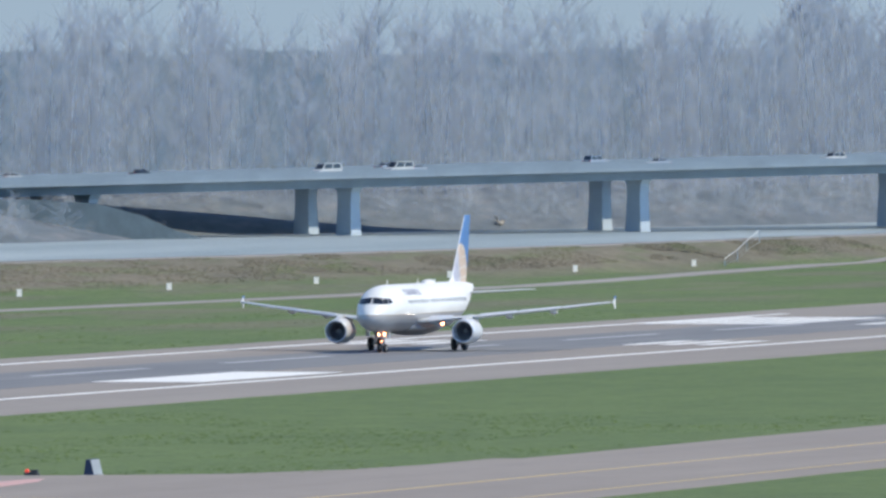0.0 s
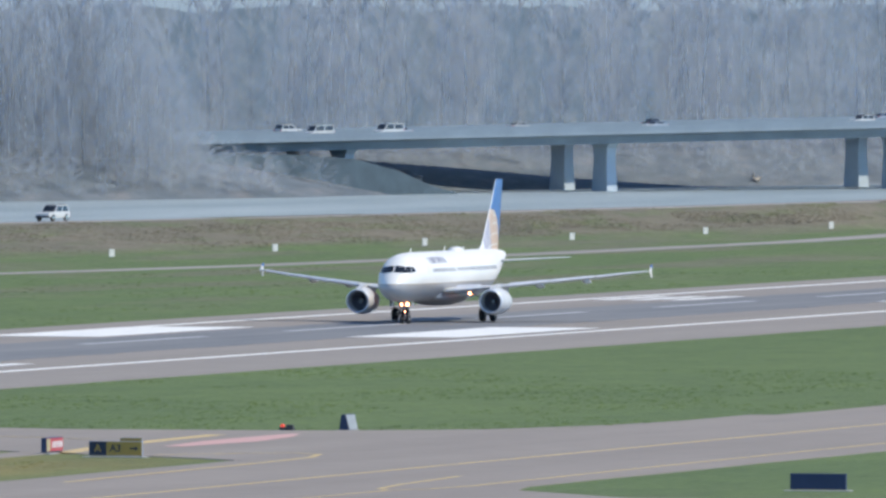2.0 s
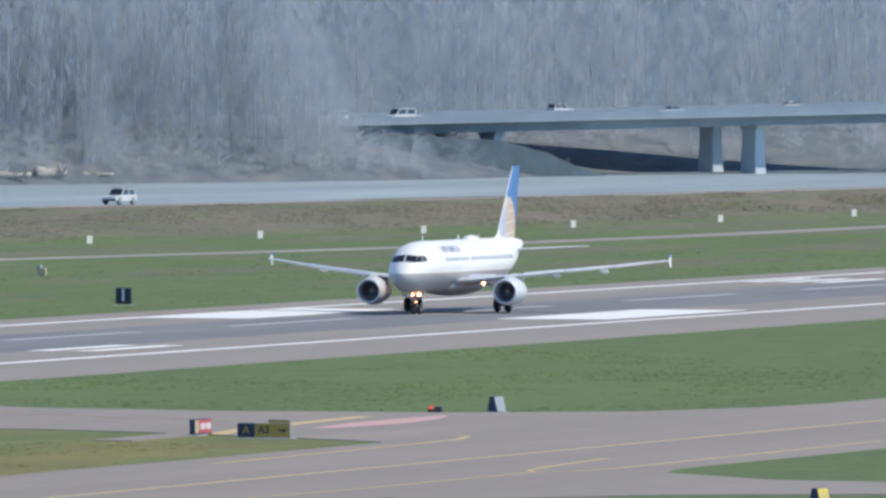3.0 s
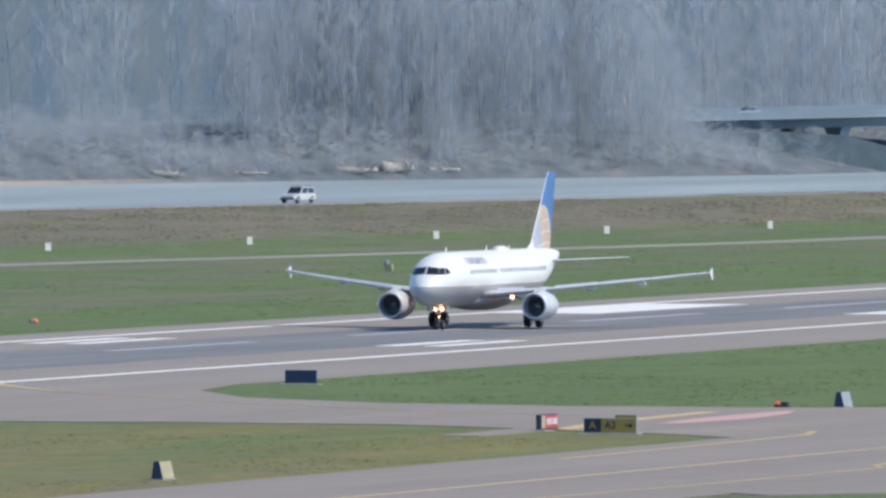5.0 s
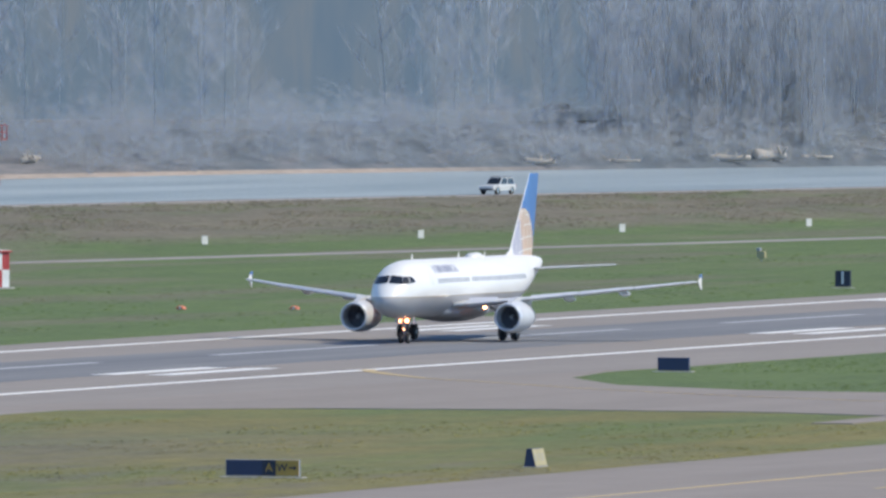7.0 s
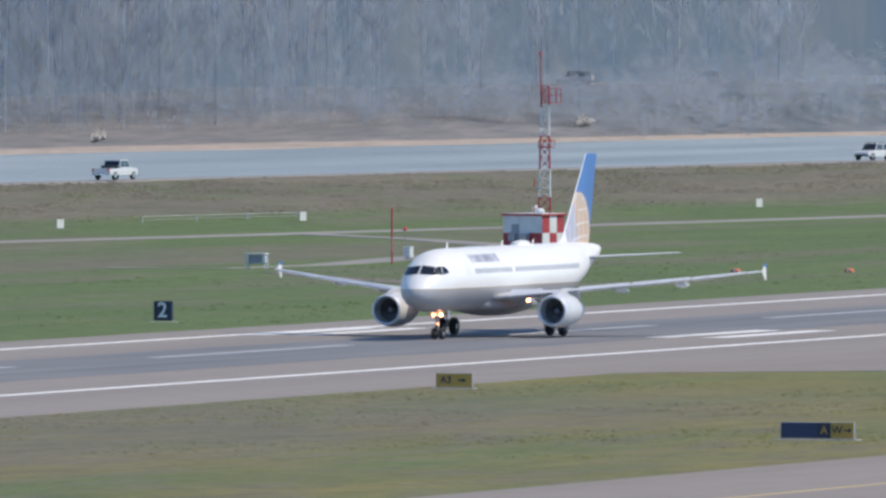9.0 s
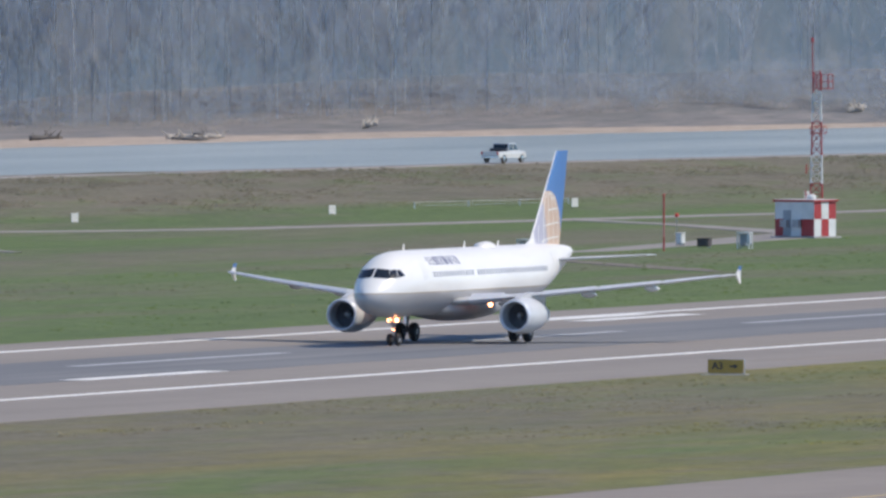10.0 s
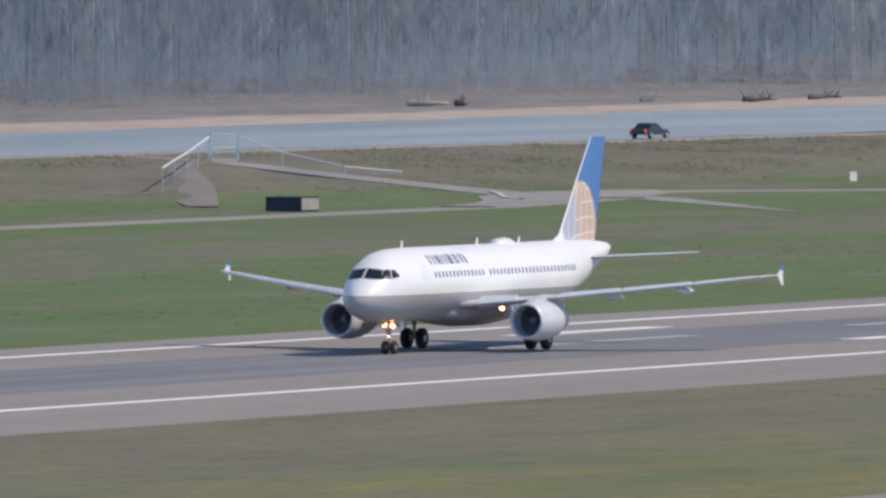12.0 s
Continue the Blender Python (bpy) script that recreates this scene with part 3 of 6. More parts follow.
def build_airliner():
    plane = root("airliner")
    tagged(plane, label="white and grey twin-engine airliner with blue and gold tail", category="airplane")
    seg = 56
    bm = bmesh.new()
    dense = []
    for (xa, *ra), (xb, *rb) in zip(FUSE, FUSE[1:]):
        k = 3 if xb - xa > 1.5 and xb - xa < 3 else 2 if xb - xa > 0.5 else 1
        dense += [xa + (xb - xa) * i / k for i in range(k)]
    dense.append(37.5)
    loft(bm, [[skin(x, 360 * k / seg) for k in range(seg)] for x in dense])
    part("fuselage", bm, LIVERY, plane, "white upper and grey lower hull with a thin gold line", True)
    bm = bmesh.new()
    rings = []
    for x, w, h in ((10.3, 0.5, 0.12), (11.0, 1.35, 0.35), (12.2, 1.85, 0.62), (14, 2.1, 0.78), (17, 2.15, 0.80), (19.2, 1.9, 0.66), (21, 1.3, 0.4), (22.4, 0.5, 0.1)):
        rings.append([Vector((NOSE_X + x, w * math.cos(k * math.pi / 8), 2.15 - h * math.sin(k * math.pi / 8) - 0.02)) for k in range(9)] + [Vector((NOSE_X + x, -w * 0.9, 2.75)), Vector((NOSE_X + x, w * 0.9, 2.75))])
    part("belly_fairing", loft(bm, rings), plain("grey_belly_paint", (0.38, 0.375, 0.38), 0.4, 0, 0.15, 0.8), plane, "grey wing-root fairing", True)

    # cockpit windows
    def nose_x(y, z):
        lo, hi = 0.0, 6.6
        for _ in range(40):
            mid = (lo + hi) / 2
            zc, ry, rz = fuse_at(mid)
            lo, hi = (lo, mid) if (y / ry) ** 2 + ((z - zc) / rz) ** 2 < 1 else (mid, hi)
        return hi

    def side_y(x, z):
        zc, ry, rz = fuse_at(x)
        return ry * math.sqrt(max(0.0, 1 - ((z - zc) / rz) ** 2))

    for s in (-1, 1):
        front = [(0.06, 4.33), (0.90, 4.26), (0.84, 4.76), (0.06, 4.86)]
        sides = [[(1.52, 4.25), (2.16, 4.29), (2.46, 4.78), (2.14, 4.75)], [(2.24, 4.30), (2.84, 4.39), (2.74, 4.73), (2.54, 4.78)]]
        grids = []
        for q in [front] + sides:
            g = []
            for i in range(5):
                row = []
                for j in range(5):
                    a = Vector(q[0]).lerp(Vector(q[1]), i / 4)
                    b = Vector(q[3]).lerp(Vector(q[2]), i / 4)
                    p = a.lerp(b, j / 4)
                    row.append(Vector((nose_x(p.x, p.y), s * p.x, p.y)) if q is front else Vector((p.x, s * side_y(*p), p.y)))
                g.append(row)
            grids.append(g)
        for g in grids:
            bm = bmesh.new()
            c = Vector((3.4, 0, 3.4))
            out = [[bm.verts.new(Vector((NOSE_X, 0, 0)) + p + (p - c).normalized() * 0.03) for p in r] for r in g]
            inn = [[bm.verts.new(Vector((NOSE_X, 0, 0)) + p - (p - c).normalized() * 0.03) for p in r] for r in g]
            for i in range(4):
                for j in range(4):
                    bm.faces.new((out[i][j], out[i + 1][j], out[i + 1][j + 1], out[i][j + 1]))
            for i in range(4):
                for j in (0, 4):
                    bm.faces.new((out[i][j], out[i + 1][j], inn[i + 1][j], inn[i][j]))
                    bm.faces.new((out[j][i], out[j][i + 1], inn[j][i + 1], inn[j][i]))
            part("cockpit_window", bm, COCKPIT_GLASS, plane, "dark cockpit pane")
    # cabin windows
    bm = bmesh.new()
    g = [(math.copysign(0.115, c) if abs(c) > 0.3 else 0, s) for c, s in ((1, -0.09), (1, 0.09), (0.9, 0.15), (-0.9, 0.15), (-1, 0.09), (-1, -0.09), (-0.9, -0.15), (0.9, -0.15))]
    loft(bm, [[Vector((a * 1.05, 0.02, b * 1.15)) for a, b in g], [Vector((a, -0.012, b)) for a, b in g]])
    first = part("cabin_window", bm, CABIN_GLASS, plane)
    count = 0
    for side in (-1, 1):
        for k in range(40):
            x = 7.2 + 0.533 * k
            if k in (14, 15, 16) and k == 14:
                continue
            zc, ry, rz = fuse_at(x)
            s = (4.42 - zc) / rz
            y = side * (ry * math.sqrt(max(0, 1 - s * s)) + 0.004)
            m = Matrix.Translation((NOSE_X + x, y, 4.42)) @ Matrix.Rotation(side * -math.asin(s) * -1 if side < 0 else math.asin(s), 4, "X")
            if side > 0:
                m = m @ Matrix.Rotation(math.pi, 4, "Z")
            if count == 0:
                first.matrix_basis = m
            else:
                again(first, m)
            count += 1
    # doors, outlined
    for side in (0, 1):
        for x0 in (5.35, 30.3):
            a = (8, 40)
            b = (180 - a[0], 180 - a[1]) if side else a
            part("cabin_door", patch(bmesh.new(), x0, x0 + 0.82, *b, 0.008, 2, 4), WHITE, plane)
    # name band in plain bars, both sides
    for side in (0, 1):
        for x, w in ((7.15, 0.17), (7.60, 0.17), (8.02, 0.17), (8.24, 0.14), (8.50, 0.17), (8.90, 0.18), (9.28, 0.12), (9.46, 0.18), (9.66, 0.12), (10.02, 0.18), (10.28, 0.14), (10.70, 0.18), (11.10, 0.20)):
            a = (33, 52)
            b = (180 - a[0], 180 - a[1]) if side else a
            part("name_bar", patch(bmesh.new(), 7.15 + 1.3 * (x - 7.15), 7.15 + 1.3 * (x - 7.15) + w * 1.15, *b, 0.01, 1, 2), DEEP_BLUE, plane, "dark blue plain bar")

    # wings
    for s in (1, -1):
        bm = bmesh.new()
        secs = [(1.2, 10.9, 7.2, 0.145, 2.55), (2.4, 11.7, 6.5, 0.14, 2.68), (4.4, 12.8, 5.3, 0.125, 2.86), (6.4, 13.95, 4.15, 0.115, 3.05), (9.5, 15.82, 3.3, 0.125, 3.36), (13, 17.95, 2.4, 0.13, 3.74), (16.2, 19.88, 1.62, 0.13, 4.12), (16.9, 20.37, 1.42, 0.11, 4.20)]
        loft(bm, [foil(le, ch, th, s * y, z) for y, le, ch, th, z in secs])
        wing = part("wing", bm, WING_GREY, plane, "light grey swept wing", True)
        for (y0, l0, c0, t0, z0), (y1, l1, c1, t1, z1) in zip(secs[1:], secs[2:]):
            if y0 < 6.0 and y1 > 6.3:
                continue
            q = []
            bm = bmesh.new()
            for y, le, ch, th, z in ((y0 + 0.12, l0 + 0.06, c0, t0, z0), (y1 - 0.05, l1, c1, t1, z1)):
                r = th * ch
                q.append([Vector((NOSE_X + le + dx * ch, s * y, z + dz * r)) for dx, dz in ((0.10, 0.50), (0.02, 0.24), (-0.012, 0.02), (0.02, -0.19), (0.08, -0.33))])
            loft(bm, q, True, True)
            part("slat", bm, SLAT_METAL, wing, "bright leading-edge slat")
        # tip fence
        bm = bmesh.new()
        prof = [(21.05, 4.2), (21.70, 4.70), (21.90, 4.72), (21.83, 4.2), (21.90, 3.66), (21.70, 3.64)]
        loft(bm, [[Vector((NOSE_X + x, s * (16.9 + d), z)) for x, z in prof] for d in (0.0, 0.07)])
        fence = part("wingtip_fence", bm, WHITE, wing, "white wingtip fence with a blue top")
        bm = bmesh.new()
        loft(bm, [[Vector((NOSE_X + x, s * (16.89 + d), z)) for x, z in ((21.43, 4.48), (21.70, 4.72), (21.92, 4.74), (21.89, 4.48))] for d in (-0.01, 0.10)])
        part("fence_cap", bm, BLUE, fence, "blue fence top")
        # flap-track fairings
        for y, x, z in ((4.9, 17.2, 2.62), (8.3, 17.7, 3.05), (11.9, 19.4, 3.42)):
            bm = bmesh.new()
            rings = []
            for t, r in ((0, 0.03), (0.15, 0.13), (0.45, 0.19), (0.75, 0.14), (1.0, 0.02)):
                rings.append([Vector((NOSE_X + x - 1.3 + 3.0 * t, s * y + r * math.cos(k * math.pi / 4), z - 0.12 * t + 1.25 * r * math.sin(k * math.pi / 4))) for k in range(8)])
            part("flap_fairing", loft(bm, rings), WING_GREY, wing, "canoe-shaped flap fairing", True)
        # engine
        ex, ey, ez = NOSE_X + 11.05, s * 5.75, 1.76
        def ring(x, r, n=36, dz=0.0):
            return [Vector((ex + x, ey + r * math.cos(k * 2 * math.pi / n), ez + dz + r * math.sin(k * 2 * math.pi / n))) for k in range(n)]
        bm = bmesh.new()
        loft(bm, [ring(0.10, 0.98), ring(0.35, 1.04), ring(0.9, 1.10), ring(1.6, 1.13), ring(2.5, 1.10), ring(3.4, 0.98), ring(4.2, 0.80), ring(4.9, 0.62), ring(4.9, 0.52), ring(4.3, 0.5)], True, False)
        eng = part("engine", bm, NACELLE, plane, "pale grey engine nacelle", True)
        bm = bmesh.new()
        loft(bm, [ring(0.36, 1.045), ring(0.10, 1.0), ring(0.0, 0.93), ring(0.05, 0.87), ring(0.25, 0.84)], True, False)
        part("intake_lip", bm, SLAT_METAL, eng, "polished intake lip", True)
        bm = bmesh.new()
        loft(bm, [ring(0.24, 0.842), ring(0.9, 0.84), ring(1.25, 0.80)], True, False)
        part("intake_duct", bm, INTAKE, eng, "dark intake lining", True)
        bm = bmesh.new()
        for k in range(22):
            a = 2 * math.pi * k / 22
            u, w = Vector((0, math.cos(a), math.sin(a))), Vector((0, -math.sin(a), math.cos(a)))
            c = Vector((ex + 1.15, ey, ez))
            q = [c + u * 0.24 + w * 0.05, c + u * 0.80 + w * 0.13 + Vector((0.02, 0, 0)), c + u * 0.80 - w * 0.10 + Vector((0.16, 0, 0)), c + u * 0.24 - w * 0.05 + Vector((0.14, 0, 0))]
            vs = [bm.verts.new(p) for p in q] + [bm.verts.new(p + Vector((0.02, 0, 0))) for p in q]
            bm.faces.new(vs[:4])
            bm.faces.new(vs[4:][::-1])
        part("fan", bm, DARK_METAL, eng, "dark fan blades")
        part("fan_disc", loft(bmesh.new(), [ring(1.34, 0.82), ring(1.40, 0.82)]), INTAKE, eng)
        bm = bmesh.new()
        loft(bm, [ring(0.78, 0.02), ring(0.95, 0.14), ring(1.2, 0.25)])
        part("spinner", bm, GEAR_GREY, eng, "grey spinner", True)
        bm = bmesh.new()
        loft(bm, [ring(4.2, 0.50), ring(4.9, 0.36), ring(5.7, 0.06)])
        part("exhaust_cone", bm, DARK_METAL, eng, "dark exhaust cone", True)
        bm = bmesh.new()
        rings = [[Vector((NOSE_X + x, s * (5.75 + d), z)) for d, z in ((-0.16, z0), (0.16, z0), (0.2, z1), (-0.2, z1))] for x, z0, z1 in ((11.6, 2.62, 2.85), (12.6, 2.4, 3.1), (14.2, 2.25, 3.2), (16.4, 2.2, 3.0))]
        part("pylon", loft(bm, rings), NACELLE, plane, "engine pylon")
        # tailplane
        bm = bmesh.new()
        loft(bm, [foil(le, ch, 0.10, s * y, z) for y, le, ch, z in ((0.5, 31.3, 4.0, 4.85), (2.5, 32.6, 3.1, 4.96), (5.9, 34.75, 1.75, 5.14), (6.22, 35.1, 1.3, 5.16))])
        part("tailplane", bm, WING_GREY, plane, "light grey tailplane", True)

    # fin, painted blue above, with a pale gold globe below
    bm = bmesh.new()
    rows = []
    nz, nx = 60, 44
    for i in range(nz + 1):
        f = i / nz
        z = 5.45 + f * (11.76 - 5.45)
        le = 29.3 + (34.75 - 29.3) * f if f > 0.12 else 27.4 + (29.95 - 27.4) * (f / 0.12)
        te = 35.3 + (37.0 - 35.3) * f
        ch = te - le
        left, right = [], []
        for j in range(nx + 1):
            t = (1 - math.cos(math.pi * j / nx)) / 2
            h = 0.10 * ch * 1.3 * (0.2969 * math.sqrt(t) - 0.126 * t - 0.3516 * t * t + 0.2843 * t ** 3 - 0.1036 * t ** 4) * 2.2
            left.append(Vector((NOSE_X + le + t * ch, -min(h, 0.3), z)))
            right.append(Vector((NOSE_X + le + t * ch, min(h, 0.3), z)))
        rows.append((left, right))
    mats = []
    faces = []
    for side in (0, 1):
        g = [[bm.verts.new(p) for p in r[side]] for r in rows]
        for i in range(nz):
            for j in range(nx):
                q = (g[i][j], g[i + 1][j], g[i + 1][j + 1], g[i][j + 1])
                fc = bm.faces.new(q)
                c = fc.calc_center_median()
                u, w = c.x - NOSE_X, c.z
                globe = ((u - 33.0) / 2.62) ** 2 + ((w - 6.2) / 3.05) ** 2
                edge = j < 4
                if edge:
                    fc.material_index = 1
                elif globe < 1.0:
                    fc.material_index = 2 if u > 32.5 - 0.25 * (w - 7.0) else 3
                elif w < 6.6 and u < 30.6:
                    fc.material_index = 1
                else:
                    fc.material_index = 0
                faces.append(fc)
        if side == 1:
            top = g[-1]
        else:
            top0 = g[-1]
    for j in range(nx):
        bm.faces.new((top0[j], top0[j + 1], top[j + 1], top[j]))
    me = bpy.data.meshes.new("fin")
    bmesh.ops.recalc_face_normals(bm, faces=bm.faces)
    bm.to_mesh(me)
    bm.free()
    for m in (BLUE, WHITE, GOLD, VIOLET):
        me.materials.append(m)
    fin = new("fin", me)
    fin.parent = plane
    fin["label"] = "blue fin with a pale gold plain disc"
    # pale grid lines on the disc
    def fin_side(u, w, side, proud):
        f = (w - 5.45) / 6.31
        le = 29.3 + 5.45 * f
        ch = 35.3 + 1.7 * f - le
        t = min(max((u - le) / ch, 0.001), 1)
        h = 0.10 * ch * 1.3 * (0.2969 * math.sqrt(t) - 0.126 * t - 0.3516 * t * t + 0.2843 * t ** 3 - 0.1036 * t ** 4) * 2.2
        return Vector((NOSE_X + u, side * (min(h, 0.3) + proud), w))
    for side in (-1, 1):
        paths = []
        for r in (-0.75, -0.4, 0.0, 0.4, 0.75):
            paths.append([(33.0 + 2.6 * r * math.sin(a), 6.2 + 3.0 * math.cos(a)) for a in np.linspace(0.2, 1.75, 14)])
        for w0 in (6.2, 7.1, 8.0, 8.7):
            paths.append([(u, w0 - 0.03 * (u - 33) ** 2 + 0.10 * (u - 33)) for u in np.linspace(31.4 + (w0 - 6) * 0.75, 35.2, 10)])
        for pth in paths:
            bm = bmesh.new()
            ok = [p for p in pth if ((p[0] - 33.0) / 2.62) ** 2 + ((p[1] - 6.2) / 3.05) ** 2 < 1.0 and 29.6 + 0.86 * (p[1] - 5.45) < p[0] < 35.3 + 0.27 * (p[1] - 5.45) and p[1] > 5.6]
            if len(ok) < 3:
                bm.free()
                continue
            prev = None
            for k, (u, w) in enumerate(ok):
                a, b = ok[max(k - 1, 0)], ok[min(k + 1, len(ok) - 1)]
                d = Vector((b[0] - a[0], b[1] - a[1])).normalized()
                hw = 0.045
                pr = [bm.verts.new(fin_side(u - d.y * q * hw, w + d.x * q * hw, side, 0.02)) for q in (-1, 1)]
                if prev:
                    bm.faces.new((prev[0], prev[1], pr[1], pr[0]))
                prev = pr
            part("globe_line", bm, WHITE, fin, "white line")

    # aerials and dome
    for x, h in ((6.6, 0.42), (17.6, 0.40), (23.8, 0.34)):
        z = fuse_at(x)[0] + fuse_at(x)[2] - 0.03
        bm = bmesh.new()
        loft(bm, [[Vector((NOSE_X + x + o + q, w, zz)) for q, w in ((0, 0), (0.16 * k, 0.03), (0.34 * k, 0), (0.16 * k, -0.03))] for o, zz, k in ((0, z, 1.0), (0.14, z + h, 0.55))])
        part("blade_aerial", bm, WHITE, plane)
    bm = bmesh.new()
    rings = []
    for t, r in ((0, 0.02), (0.08, 0.22), (0.25, 0.42), (0.6, 0.45), (0.85, 0.28), (1.0, 0.02)):
        rings.append([Vector((NOSE_X + 20.3 + 2.7 * t, 1.35 * r * math.cos(k * math.pi / 6), 5.84 + 0.85 * r * math.sin(k * math.pi / 6))) for k in range(12)])
    part("antenna_dome", loft(bm, rings), WHITE, plane, "white antenna dome", True)

    # landing gear
    def wheel_mesh(parent, c, r, w):
        bm = bmesh.new()
        prof = [(-0.5, 0.62), (-0.5, 0.86), (-0.36, 0.97), (0, 1.0), (0.36, 0.97), (0.5, 0.86), (0.5, 0.62)]
        loft(bm, [[Vector((c[0] + r * q * math.cos(k * math.pi / 12), c[1] + p * w, c[2] + r * q * math.sin(k * math.pi / 12))) for k in range(24)] for p, q in prof])
        wh = part("wheel", bm, TYRE, parent, "black tyre", True)
        bm = bmesh.new()
        loft(bm, [[Vector((c[0] + r * q * math.cos(k * math.pi / 8), c[1] + p * w, c[2] + r * q * math.sin(k * math.pi / 8))) for k in range(16)] for p, q in ((-0.52, 0.2), (-0.45, 0.58), (0.45, 0.58), (0.52, 0.2))])
        part("rim", bm, GEAR_GREY, wh, "grey wheel rim")
        return wh

    bm = bmesh.new()
    tube(bm, (0, 0, 0.36), (0, 0, 1.3), 0.075)
    tube(bm, (0, 0, 1.2), (-0.12, 0, 2.2), 0.11)
    tube(bm, (-0.02, 0, 0.9), (-1.1, 0, 2.0), 0.05)
    tube(bm, (0, -0.3, 0.38), (0, 0.3, 0.38), 0.06)
    tube(bm, (0, -0.36, 1.62), (0, 0.36, 1.62), 0.035)
    ng = part("nose_gear", bm, GEAR_GREY, plane, "grey nose gear leg", True)
    for y in (-0.27, 0.27):
        wheel_mesh(ng, (0, y, 0.385), 0.385, 0.24)
        bm = bmesh.new()
        box(bm, (-0.05 + 0.4, y * 1.9 - 0.03, 1.35), (0.75, y * 1.9 + 0.03, 2.05), 0.01)
        part("gear_door", bm, WHITE, ng, "white gear door")
    for y, z, r in ((-0.24, 1.60, 0.13), (0.24, 1.60, 0.13), (0.0, 1.0, 0.06)):
        bm = bmesh.new()
        loft(bm, [[Vector((x, y + rr * math.cos(k * math.pi / 8), z + rr * math.sin(k * math.pi / 8))) for k in range(16)] for x, rr in ((-0.20, r * 0.3), (-0.18, r * 0.85), (-0.14, r), (-0.02, r * 0.6))])
        part("landing_light", bm, LAMP, ng, "bright warm landing light", True)
    for s in (-1, 1):
        bm = bmesh.new()
        y = s * 3.8
        tube(bm, (12.64, y, 0.58), (12.64, y, 1.5), 0.11)
        tube(bm, (12.64, y, 1.4), (12.5, y + s * 0.05, 2.75), 0.17)
        tube(bm, (12.64, y, 1.7), (12.64, y - s * 1.5, 2.4), 0.06)
        tube(bm, (12.64, y - 0.5, 0.6), (12.64, y + 0.5, 0.6), 0.09)
        mg = part("main_gear", bm, GEAR_GREY, plane, "grey main gear leg", True)
        for d in (-0.46, 0.46):
            wheel_mesh(mg, (12.64, y + d, 0.585), 0.585, 0.42)
        part("gear_door", solid((12.0, y + s * 0.72, 1.2), (13.3, y + s * 0.77, 2.7), 0.015), NACELLE, mg, "pale gear door")
        bm = bmesh.new()
        c = Vector((NOSE_X + 13.2, s * 3.4, 2.42))
        loft(bm, [[c + Vector((x, rr * math.cos(k * math.pi / 8), rr * math.sin(k * math.pi / 8))) for k in range(16)] for x, rr in ((-0.06, 0.05), (-0.04, 0.11), (0.10, 0.13))])
        part("wing_light", bm, LAMP, plane, "bright warm wing-root light", True)
    return plane


AIRLINER = build_airliner()


# ---- woods on the far bank ----
BRIDGE_A, BRIDGE_D = Vector((2926.0, 750.0)), Vector((0.867, -0.498))


def near_bridge(x, y):
    ux, uy = x - BRIDGE_A.x, y - BRIDGE_A.y
    along, across = ux * BRIDGE_D.x + uy * BRIDGE_D.y, -ux * BRIDGE_D.y + uy * BRIDGE_D.x
    return along, across


